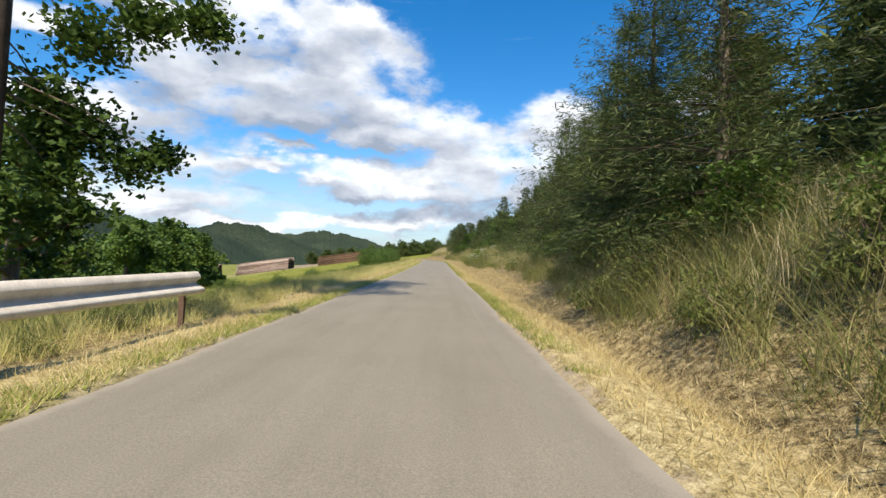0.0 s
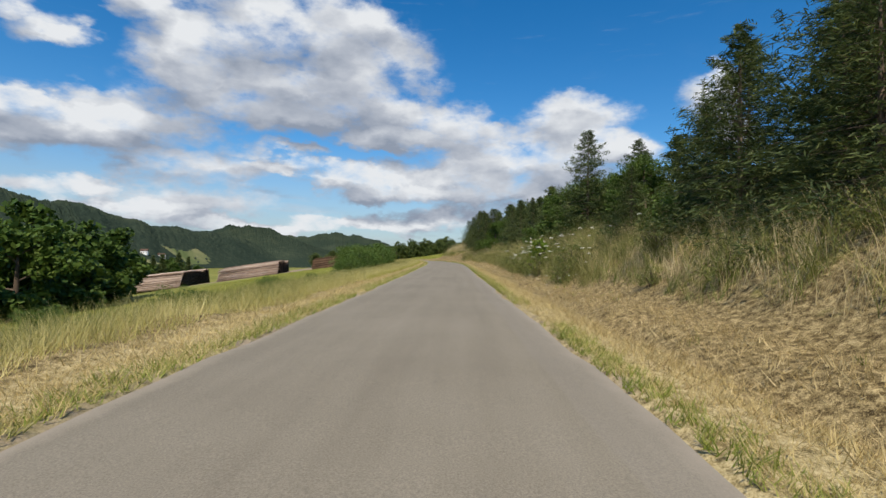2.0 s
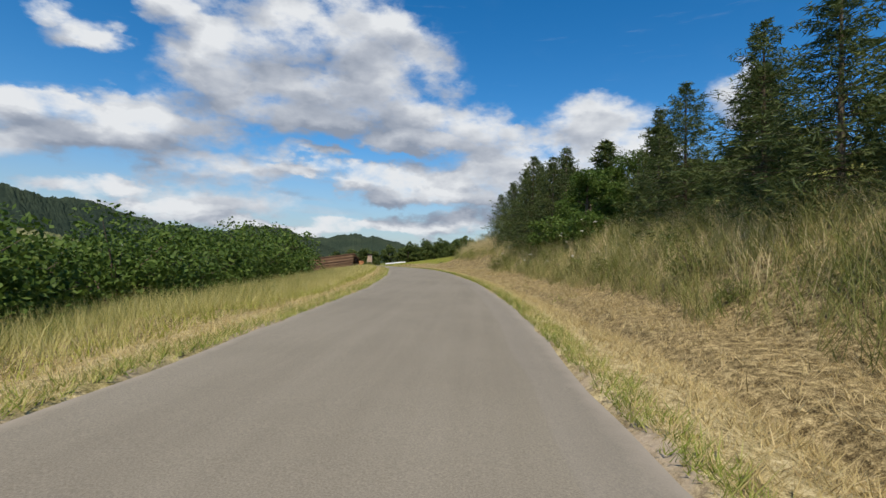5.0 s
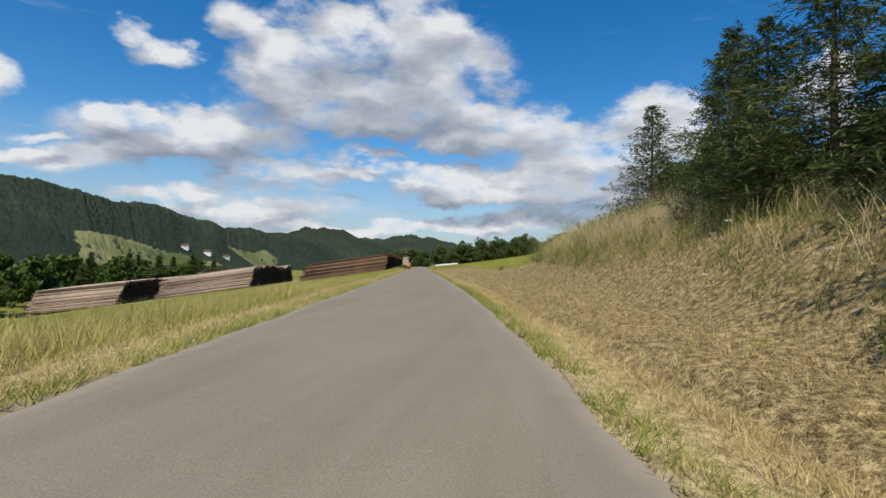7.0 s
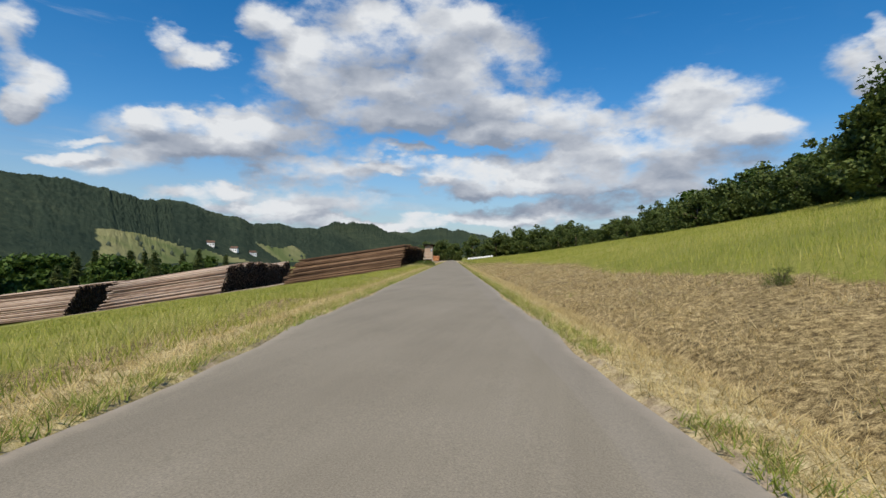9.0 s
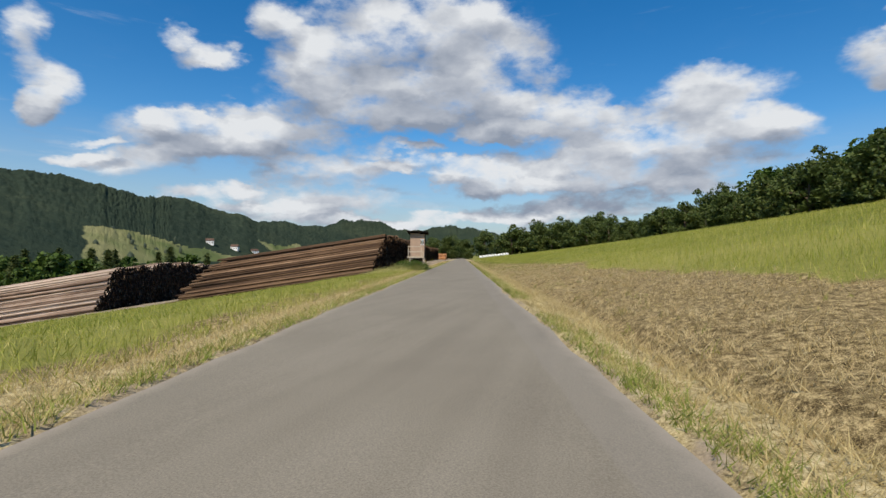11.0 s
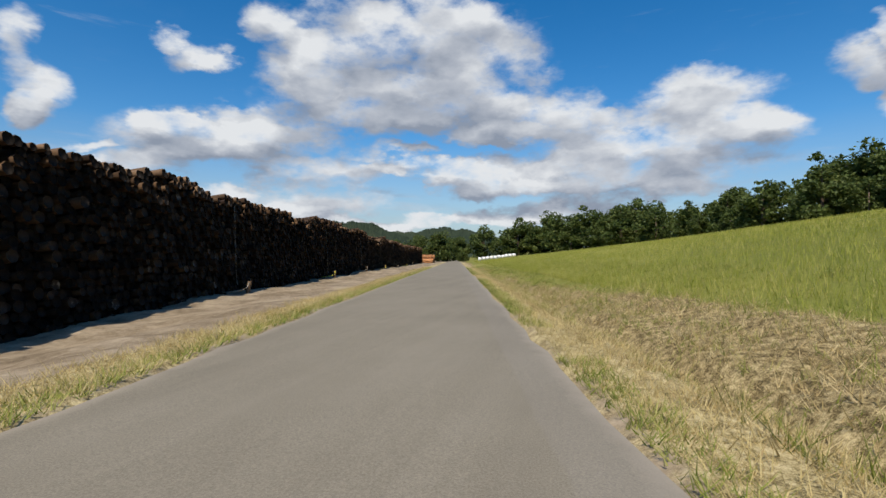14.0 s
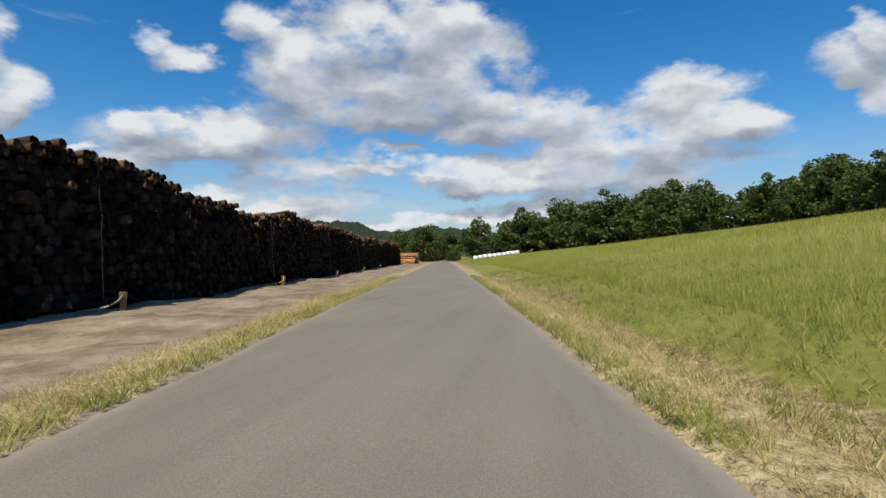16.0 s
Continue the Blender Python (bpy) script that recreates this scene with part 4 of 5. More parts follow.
def spruce(name, height, radius, seed, density=1.0, label="dense dark green spruce on the roadside bank", fine=1.0):
    rng = np.random.default_rng(seed)
    V, F = [], []
    tube(V, F, [(0, 0, -0.3), (0.02, 0, height * 0.5), (0, 0, height)], (0.035 * height / 2, 0.02 * height / 2, 0.01))
    P, A, S = [], [], []
    z = height * 0.015
    while z < height * 0.985:
        k = 1 - z / height
        reach = radius * (0.94 * k ** 0.75 + 0.03) * rng.uniform(0.7, 1.2)
        m = int(5 + 4 * k)
        for a in rng.uniform(0, 2 * math.pi) + np.arange(m) * 2 * math.pi / m + rng.normal(0, 0.3, m):
            r = reach * rng.uniform(0.5, 1.3)
            t = np.linspace(0, 1, 6)
            up = rng.normal(0.24, 0.12) * r
            droop = (0.42 * r * t ** 1.6) * (0.35 + k)
            line = np.stack([np.cos(a) * r * t, np.sin(a) * r * t, z + up * t - droop + 0.20 * r * t ** 4], -1)
            if r > 0.6:
                tube(V, F, line[[0, 2, 4]], (0.006 + 0.008 * r, 0.006, 0.002), 3)
            out = np.array((math.cos(a), math.sin(a), 0.12))
            side = np.array((-math.sin(a), math.cos(a), 0))
            cnt = int((10 + 54 * (r / radius)) * density) + 2
            tt = rng.uniform(0.12, 1.0, cnt) ** 0.75
            c = np.stack([np.interp(tt, t, line[:, q]) for q in range(3)], -1)
            spread = (rng.uniform(-1, 1, cnt) * (1.12 - tt) * 0.5 * r)[:, None]
            c = c + side * spread + rng.normal(0, 0.05, (cnt, 3)) - np.array((0, 0, 1)) * (np.abs(spread) * 0.25 + rng.uniform(0, 0.16, (cnt, 1)) * r ** 0.5)
            P.append(c)
            A.append(out * 0.8 + side * np.sign(spread) * 0.7 + rng.normal(0, 0.2, (cnt, 3)) + np.array((0, 0, -0.25)))
            S.append(rng.uniform(0.06, 0.115, cnt) * (0.7 + 0.04 * height) / math.sqrt(density))
        z += height * 0.020 + 0.06 * k + rng.uniform(0, 0.05)
    P, A, S = np.concatenate(P), np.concatenate(A), np.concatenate(S)
    LV, LF = leaf_cards(P, S * fine ** 0.5, rng, 0.9, 7.0, A)
    return tree_of(name, label, V, F, LV, LF, M_SPRUCE)


def tree_of(name, label, V, F, LV, LF, leaf, bark=None, category="tree"):
    root = tagged(new(name), label, category)
    tr = new("trunk", mesh_of("trunk", np.concatenate(V), F, (bark or M_BARK,), smooth=True))
    cr = new("crown", mesh_of("crown", LV, LF, (leaf,)))
    tr.parent = cr.parent = root
    return root


def broadleaf(name, height, radius, seed, leaves=9000, size=0.13, clear=0.25, label="leafy green broadleaf tree", mat=None, lean=(0, 0), limbs=9, stout=1.0, hanging=(), puff=1.0):
    rng = np.random.default_rng(seed)
    V, F = [], []
    top = np.array((lean[0], lean[1], height * 0.8))
    th = (0.022 * height + 0.03) * stout
    trunk = np.array([(0, 0, -0.4), (lean[0] * 0.15, lean[1] * 0.15, height * 0.25), (lean[0] * 0.6, lean[1] * 0.6, height * 0.55), tuple(top)])
    tube(V, F, trunk, (th * 1.25, th, th * 0.6, th * 0.15), 9)
    tips = [top]
    for i in range(limbs):
        f = clear + (0.85 - clear) * (i + rng.uniform(0, 0.8)) / limbs
        o = np.array([np.interp(f * 0.8 * height, trunk[:, 2], trunk[:, q]) for q in range(3)])
        a = i * 2.4 + rng.normal(0, 0.4)
        r = radius * rng.uniform(0.55, 1.0) * math.sin(math.pi * min(0.95, 0.25 + 0.75 * (f - clear) / (1 - clear)) * 0.9 + 0.25)
        r = max(r, radius * 0.4)
        e = o + np.array((math.cos(a) * r, math.sin(a) * r, height * rng.uniform(0.08, 0.2)))
        m = (o + e) / 2 + rng.normal(0, 0.08 * r, 3)
        tube(V, F, [o, m, e], (th * 0.45, th * 0.25, th * 0.08), 5)
        tips += [m, e, (m + e) / 2]
        for _ in range(3):
            g = m + (e - m) * rng.uniform(0, 1) + rng.normal(0, 0.2 * radius, 3) * (1, 1, 0.7)
            tube(V, F, [m, g], (th * 0.15, th * 0.04), 4)
            tips.append(g)
    tips = np.array(tips)
    # low boughs hanging beside the trunk
    droop = []
    for x, y, z, r in hanging:
        g = np.array((x, y, z))
        tube(V, F, [(0, 0, z + 0.8), g * (0.5, 0.5, 1) + (0, 0, 0.5), g], (th * 0.12, th * 0.08, th * 0.03), 5)
        droop.append(g + rng.normal(0, 0.38, (int(1300 * r), 3)) * r * (1, 1, 0.8))
    pick = rng.integers(0, len(tips), leaves)
    ball = rng.normal(0, 1, (leaves, 3))
    ball /= np.linalg.norm(ball, axis=1, keepdims=True)
    own = rng.uniform(0.16, 0.36, len(tips))[pick] * radius * puff
    P = tips[pick] + ball * (own * rng.uniform(0.35, 1.0, leaves) ** 0.6)[:, None] * (1, 1, 0.72)
    P = P[P[:, 2] > height * clear * 0.55]
    S = rng.uniform(0.6, 1.35, len(P)) * size
    for p in droop:
        P, S = np.concatenate([P, p]), np.concatenate([S, rng.uniform(0.06, 0.10, len(p))])
    LV, LF = leaf_cards(P, S, rng, 0.7, 1.5)
    return tree_of(name, label, V, F, LV, LF, mat or M_LEAF)


def bush(name, height, radius, seed, leaves=5000, size=0.12, label="rounded green hedge bush", mat=None, long=1.5):
    rng = np.random.default_rng(seed)
    V, F = [], []
    tips = []
    for i in range(12):
        a, r = i * 2.4, radius * rng.uniform(0.15, 0.85)
        e = np.array((math.cos(a) * r, math.sin(a) * r, height * rng.uniform(0.45, 0.85) * (1.15 - 0.5 * r / radius)))
        tube(V, F, [(0, 0, -0.2), e * (0.35, 0.35, 0.55), e], (0.03, 0.02, 0.006), 4)
        tips += [e, e * (0.8, 0.8, 0.55), e * (1.0, 1.0, 0.35)]
    tips = np.array(tips)
    pick = rng.integers(0, len(tips), leaves)
    ball = rng.normal(0, 1, (leaves, 3))
    ball /= np.linalg.norm(ball, axis=1, keepdims=True)
    P = tips[pick] + ball * (rng.uniform(0.2, 0.45, len(tips))[pick] * radius * rng.uniform(0.3, 1, leaves) ** 0.5)[:, None] * (1, 1, 0.7)
    P[:, 2] = np.abs(P[:, 2])
    LV, LF = leaf_cards(P, rng.uniform(0.6, 1.35, len(P)) * size, rng, 0.7 if long < 2 else 1.3, long)
    root = tree_of(name, label, V, F, LV, LF, mat or M_BUSH, category="bush")
    for ob in root.children:
        if ob.name.startswith("trunk"):
            ob.name = "branchwork"
            tagged(ob, kind="stuff")
    return root


def at(s, u, turn=0.0, size=1.0, sink=0.0):
    x, y, z = (float(c) for c in spot(s, u, -sink))
    return pose(x, y, z, 0, 0, turn) @ Matrix.Scale(size, 4)


def plant(kinds, places, group, rng, sink=0.05):
    """Each place: s, u, height wanted. kinds: list of (prototype, its height). The prototypes take the first places."""
    fresh = list(kinds)
    for i, (s, u, h) in enumerate(places):
        ob, own = kinds[i % len(kinds)]
        m = at(s, u, rng.uniform(0, 360), h / own, sink)
        if (ob, own) in fresh:
            fresh.remove((ob, own))
            ob.matrix_world = m
            tagged(ob, group=group)
        else:
            loc, rot, sc = m.decompose()
            c = copy_thing(ob, Matrix.LocRotScale(loc, rot, None))
            c.matrix_basis = m
            tagged(c, group=group)
grasses()
PLACE = np.random.default_rng(21)

# spruces and broadleaf trees above the right-hand bank: along the road, to its right, height
SPRUCES = [(spruce("spruce", 8.0, r, k, 3.4, fine=0.22), 8.0) for k, r in ((1, 3.6), (2, 3.2), (3, 3.9))]
plant(SPRUCES, (
    (5.5, 9.2, 9.0), (10.6, 7.0, 9.2), (14, 6.9, 8.6), (17.4, 7.5, 8.6), (20.5, 8.2, 8.0), (22.5, 10.2, 8.2), (26.5, 9.9, 8.2), (24, 9.4, 7.4), (28.5, 9.2, 7.8), (31, 8.8, 8.6), (36, 9.6, 7.2)),
    "spruces on the bank", PLACE)
SPRUCES = [(spruce("spruce", 8.0, r, k, 1.5, fine=0.34), 8.0) for k, r in ((4, 3.5), (5, 3.9), (9, 3.3))]
plant(SPRUCES, (
    (-7, 8.6, 10), (-2, 9.4, 10), (32, 10.4, 8.0), (40, 10.8, 7.0), (47, 10.2, 6.2), (52, 10.0, 6.8), (57, 11.5, 5.5),
    (60, 9.4, 3.6), (63.5, 11.4, 4.8), (70.5, 10.2, 8.0), (49.5, 11.4, 7.2), (45, 12.6, 7.6), (2, 11.5, 10), (10, 11.8, 9.5), (18, 11.6, 8.6), (26, 12, 8.2), (34, 12, 7.8), (43, 11.5, 7.2), (54.5, 11.8, 7.0), (59, 12.4, 5.0), (67, 12.4, 6.0)),
    "spruces on the bank", PLACE)
plant([(spruce("spruce", 8.0, 3.8, 7, 1.5, fine=0.34), 8.0), (spruce("spruce", 8.0, 3.3, 8, 1.5, fine=0.34), 8.0), (spruce("spruce", 8.0, 3.6, 10, 1.5, fine=0.34), 8.0)], (
    (86, 10.4, 4.6), (90, 11, 5.0), (94, 10.4, 5.2), (98, 11, 6.0), (102, 10.2, 6.4), (106, 11, 6.6), (110, 10.6, 6.2), (114, 11.6, 6.2),
    (125, 9.6, 6.4), (130, 9.6, 7.6), (127.5, 11.5, 7.5), (134, 11.4, 7.6), (139, 11.8, 7.6), (143, 11.5, 7), (151, 12.4, 6.6), (148.5, 15, 8),
    (128.5, 10.6, 6.6), (132.5, 13.5, 7.4), (140.5, 11, 6.2), (137, 12.8, 7.2)),
    "spruces on the bank", PLACE)
plant([(spruce("spruce", 10.0, 4.2, 6, 0.34, "tall spruce standing behind the bank trees"), 10.0)], (
    (15, 14.5, 9.5), (22, 15, 8.6), (30, 14.5, 8.6), (38, 14.5, 8), (46, 14.5, 7.6), (54, 15.6, 8), (5, 13, 10), (66, 14.5, 5.6), (104, 15, 7.5), (112, 15.5, 6.8), (120, 15, 6.6), (129, 15.5, 7.6), (137, 15.5, 7)),
    "spruces behind the bank", PLACE)
LEAFY = [(broadleaf("tree", 7.0, 2.7, 5, 14000, 0.105, 0.02, "young leafy broadleaf tree on the bank", M_BUSH), 7.0)]
plant(LEAFY, ((77.5, 10.6, 5.6), (82, 10.6, 5.4), (74.5, 11.6, 5.6), (73, 13, 5.0), (120, 10.2, 5.2), (117, 12, 5.4), (62.5, 11.0, 5.0), (65.5, 11.2, 4.6), (80, 12.6, 6.0), (122.5, 11.4, 5.4)), "young trees on the bank", PLACE)

# the great tree behind the guard rail
OLD = broadleaf("tree", 25.0, 4.7, 9, 17000, 0.135, 0.66, "tall old broadleaf tree behind the guard rail", limbs=16, stout=0.29, lean=(0.9, 0.0),
                hanging=((0.8, 0.8, 4.7, 0.7), (0.1, 0.9, 3.8, 0.75), (0.0, 1.1, 3.1, 0.75), (0.6, 1.2, 3.4, 0.65), (1.1, 1.5, 2.9, 0.55), (0.3, 1.0, 2.6, 0.55), (1.5, 1.7, 3.1, 0.4), (1.8, 0.6, 4.9, 0.55), (2.6, 0.8, 5.0, 0.55)))
OLD.matrix_world = at(6.6, -5.48, 0)
plant([(broadleaf("tree", 6.5, 2.2, 12, 6000, 0.15, 0.08, "low leafy tree beside the old trunk", M_LEAF), 6.5)], ((12.3, -9.9, 6.4), (16.5, -12.5, 5.0)), "trees below the guard rail", PLACE)

# brambles and bushes along the left slope
BUSHES = [(bush("bush", 2.5, 2.0, 31, 6800, 0.074), 2.5), (bush("bush", 2.5, 2.3, 32, 6800, 0.074), 2.5), (bush("bush", 2.5, 1.8, 33, 6800, 0.074), 2.5)]
plant(BUSHES, [(22 + 2.6 * i, -8.8 - 0.9 * math.sin(i * 2.1), 0.75 + 0.2 * math.sin(i * 1.3)) for i in range(22)]
      + [(80, -8.8, 1.8), (83, -9.2, 2.4), (86, -8.8, 3.0), (89, -9.6, 3.3), (92, -9, 2.7), (95, -9.8, 3.1), (98, -9.2, 3.3), (101, -10, 3.3), (105, -9.6, 3.4), (109, -10, 3.4),
         (113, -9.6, 3.6), (117, -10, 3.8), (121, -9.8, 4.1), (124.5, -10.2, 4.2), (128, -10.4, 4.0), (131, -11.4, 3.2), (104, -13, 4), (112, -13.5, 4.2), (120, -14, 4.4), (126, -14, 4.2)],
      "hedge bushes along the slope", PLACE)
plant([(bush("bramble", 0.9, 0.75, 38, 1500, 0.055, "low dark green bramble round the stand's legs"), 0.9)],
      ((241.3, -3.0, 0.9), (241.4, -3.7, 1.05), (241.3, -4.4, 1.0), (242.1, -2.95, 0.85), (243.1, -2.85, 0.6), (240.7, -3.9, 0.6), (242.2, -4.8, 0.8), (244.0, -2.9, 0.5)), "brambles round the stand", PLACE)
plant([(bush("shrub", 2.5, 1.9, 36, 4600, 0.10, "dense green shrub below the bank trees"), 2.5)], ((72, 10.6, 2.4), (75, 10.4, 2.6), (78.5, 10.0, 2.6), (80.5, 10.2, 3.0), (83, 9.4, 2.6), (87, 9.6, 2.2), (118, 9.2, 2.4), (122, 9.0, 2.6), (56, 9.6, 2.0),
       (9, 6.6, 1.6), (11.5, 7.0, 1.8), (14, 7.2, 1.7), (17, 7.6, 1.9), (20, 7.5, 1.8), (22.5, 7.8, 2.0), (25.5, 7.6, 1.8), (28, 8.2, 1.9), (5, 6.3, 1.3), (0.5, 6.4, 1.6)),
      "shrubs on the bank", PLACE)
# weeds on the bank
WEEDS = [(bush("weed_clump", 1.2, 0.9, 34, 1700, 0.026, "tall green weeds among the bank grass", M_WEED, 4.5), 1.2), (bush("weed_clump", 1.2, 1.1, 35, 1500, 0.034, "tall green weeds among the bank grass", M_WEED, 2.6), 1.2)]
plant(WEEDS, [(1.5 + 3.1 * i, float(HALF + bank_foot(1.5 + 3.1 * i) + 1.7 + 0.9 * math.sin(i * 1.9)), 0.95 + 0.3 * math.sin(i * 2.7)) for i in range(43)]
      + [(59.5 + 1.7 * i, 5.9 + 0.65 * (i % 3) + 0.25 * math.sin(i * 1.7), 1.35 + 0.3 * math.sin(i * 2.3)) for i in range(13)]
      + [(1.6 + 0.9 * i, float(HALF + 2.7 + 0.8 * (i % 3) + 0.3 * math.sin(i)), 1.0 + 0.25 * math.sin(i * 2.1)) for i in range(0, 16, 2)]
      + [(173.5, 8.2, 0.55), (2.4, -4.2, 0.45), (4.2, -4.3, 0.5), (6.2, -4.2, 0.45), (8.0, -4.3, 0.55), (10.0, -4.1, 0.45), (12.0, -4.6, 0.6), (14, -4.4, 0.5), (1.6, -4.6, 0.5), (3.4, -5.0, 0.6), (5.0, -4.7, 0.5), (8.8, -5.0, 0.6), (10.6, -4.6, 0.5)] + [(240.6 + 0.24 * i, -2.95 - 0.42 * (i % 5), 0.62 + 0.14 * math.sin(i * 2)) for i in range(22)], "weeds of the roadside", PLACE)


def umbel(seed):
    """A wild carrot: bent stem and a flat head of small white florets."""
    rng = np.random.default_rng(seed)
    root = tagged(new("wildflower"), "white-headed wild umbel flower among grass", "flower")
    V, F = [], []
    tube(V, F, [(0, 0, -0.1), (0.04, 0.02, 0.5), (0.1, 0.05, 0.95)], (0.006, 0.005, 0.004), 5)
    st = new("stem", mesh_of("stem", np.concatenate(V), F, (M_GREEN,)))
    n = 80
    a, r = rng.uniform(0, 6.28, n), 0.085 * np.sqrt(rng.uniform(0, 1, n))
    LV, LF = leaf_cards(np.stack([0.1 + r * np.cos(a), 0.05 + r * np.sin(a), 0.96 + 0.02 * rng.uniform(-1, 1, n) - 2 * r * r], -1), np.full(n, 0.022), rng, 0.3, 1.0)
    hd = new("flower_head", mesh_of("flower_head", LV, LF, (M_FLOWER,)))
    st.parent = hd.parent = root
    tagged(hd, kind="stuff")
    return root


# a yellow-green sapling on the bank's edge
plant([(broadleaf("sapling", 2.6, 0.95, 77, 1500, 0.10, 0.12, "young yellow-green sapling at the foot of the bank", M_SAPLING), 2.6)], ((67, 6.2, 2.5), (70.2, 6.8, 1.9)), "saplings on the bank", PLACE)
plant([(umbel(3), 1.0), (umbel(4), 1.0)], [(56.6 + 0.55 * i, HALF + 2.3 + 0.55 * (i % 4), 0.45 + 0.08 * (i % 3)) for i in range(10)], "low umbels at the bank's foot", PLACE)
plant([(umbel(5), 1.0), (umbel(6), 1.0)], [(62 + 0.62 * i, HALF + 3.1 + 0.5 * (i % 4), 1.35 + 0.14 * (i % 5)) for i in range(26)], "tall umbels on the bank", PLACE)
plant([(umbel(1), 1.0), (umbel(2), 1.0)], [(float(q), float(HALF + bank_foot(q) + w), float(h)) for q, w, h in zip(
    np.concatenate([PLACE.uniform(58, 82, 40), PLACE.uniform(112, 140, 22)]), PLACE.uniform(0.4, 3.6, 62), PLACE.uniform(0.8, 1.4, 62))], "wild umbels on the bank", PLACE)

# woods in the valley
plant([(broadleaf("tree", 12.0, 4.8, 61, 9000, 0.3, 0.06, "large dense tree at the upper end of the meadow", M_EDGE, puff=1.35), 12.0)],
      [(208, 50, 16), (212, 46, 15), (217, 50, 15), (222, 54, 14), (203, 56, 16)], "large trees above the meadow", PLACE, 0.6)
plant([(broadleaf("tree", 10.0, 4.6, 62, 5500, 0.34, 0.03, "round yellow-green tree on the slope below the road", M_BUSH), 10.0)],
      [(50, -31, 9.5), (56, -34, 10.5), (62, -35, 10), (68, -38, 11), (75, -40, 11), (82, -41, 11), (88, -43, 11)], "trees on the slope below the road", PLACE, 0.5)
VALLEY = [(broadleaf("tree", 10.0, 4.5, 41, 2400, 0.62, 0.05, "round-crowned green tree in the valley"), 10.0), (broadleaf("tree", 10.0, 4.0, 42, 2400, 0.62, 0.05, "round-crowned green tree in the valley"), 10.0),
          (spruce("spruce", 12.0, 3.2, 48, 0.15, "dark spruce in the valley wood"), 12.0)]
plant([(broadleaf("tree", 15.0, 5.4, 51, 2600, 0.62, 0.05, "tall leafy tree of the wood below the road"), 15.0), (broadleaf("tree", 15.0, 5.0, 52, 2600, 0.62, 0.05, "tall leafy tree of the wood below the road"), 15.0)],
      [(88 + 6.5 * (i % 9) + 3 * (i // 9), -47 - 9 * (i // 9) - 1.6 * (i % 9), 14 + 2.5 * math.sin(i * 1.9)) for i in range(27)], "trees of the wood below the road", PLACE, 0.4)
plant(VALLEY, [(150 + 9 * i, -88 - 3.2 * i + 7 * math.sin(i * 2.2), 15 + 3 * math.sin(i * 1.3)) for i in range(14)]
      + [(230 + 15 * (i % 16) + 6 * (i // 16), -135 - 26 * (i // 16) - 6 * math.sin(i * 2.6), 17 + 4 * math.sin(i * 1.7)) for i in range(64)], "trees in the valley", PLACE, 0.4)

# wood edge above the meadow, down to where the road ends
EDGE_S, EDGE_U = (195, 300, 400, 440, 470, 480), (64, 66, 62, 44, 20, 8)
plant([(broadleaf("tree", 10.0, 4.4, 43, 3400, 0.40, 0.04, "dense tree of the wood edge above the meadow", M_EDGE, puff=1.35), 10.0),
       (broadleaf("tree", 10.0, 3.6, 44, 3400, 0.40, 0.04, "dense tree of the wood edge above the meadow", M_EDGE, puff=1.35), 10.0),
       (broadleaf("tree", 10.0, 4.0, 49, 3400, 0.40, 0.04, "dense tree of the wood edge above the meadow", M_EDGE, puff=1.35), 10.0)],
      [(float(q), float(np.interp(q, EDGE_S, EDGE_U)) + 2.5 * math.sin(i * 1.7), 10.5 + 2.4 * math.sin(i * 2.3) + 4.5 * float(step(q, 385, 430)) - 0.8 * float(step(q, 225, 275) * (1 - step(q, 385, 420)))) for i, q in enumerate(np.arange(195, 476, 5.6))]
      + [(float(q), float(np.interp(q, EDGE_S, EDGE_U)) + 10 + 3 * math.sin(i), 13 + 2.2 * math.sin(i * 1.3) + 3.5 * float(step(q, 385, 430)) - 0.8 * float(step(q, 225, 275) * (1 - step(q, 385, 420)))) for i, q in enumerate(np.arange(192, 470, 7.5))]
, "trees of the wood edge", PLACE, 1.1)
plant([(broadleaf("tree", 12.0, 5.0, 53, 1600, 0.75, 0.05, "tall tree on the wooded rise behind the meadow"), 12.0)],
      [(205 + 11 * (i % 14) + 4 * (i // 14), 82 + 17 * (i // 14) + 4 * math.sin(i * 2.3), 14 + 2.5 * math.sin(i * 1.7) - 1.0 * (i % 14 > 5)) for i in range(42)], "trees on the wooded rise", PLACE, 1.0)
plant([(broadleaf("tree", 9.0, 4.6, 46, 4600, 0.38, 0.04, "bushy tree where the road bends out of sight", M_EDGE, puff=1.35), 9.0),
       (broadleaf("tree", 9.0, 4.0, 47, 4600, 0.38, 0.04, "bushy tree where the road bends out of sight", M_EDGE, puff=1.35), 9.0)],
      [(455, -7, 13.5), (474, 3, 13), (470, -16, 14), (480, -28, 15), (490, -42, 14), (453, -2.8, 5), (456, 3.6, 5), (500, -2, 14)],
      "trees beyond the road's end", PLACE, 0.3)


# ---- round bales wrapped in white film ----
def bale():
    root = tagged(new("wrapped_bale"), "round silage bale wrapped in white film", "bale")
    bm = bmesh.new()
    bmesh.ops.create_cone(bm, cap_ends=True, segments=20, radius1=0.62, radius2=0.62, depth=1.2, matrix=pose(0, 0, 0.6, 90, 0, 0))
    bmesh.ops.bevel(bm, geom=[e for e in bm.edges if abs(e.verts[0].co.y - e.verts[1].co.y) < 1e-4], offset=0.08, segments=2, affect="EDGES")
    part("film_wrap", bm, M_WRAP, root, smooth=True)
    return root


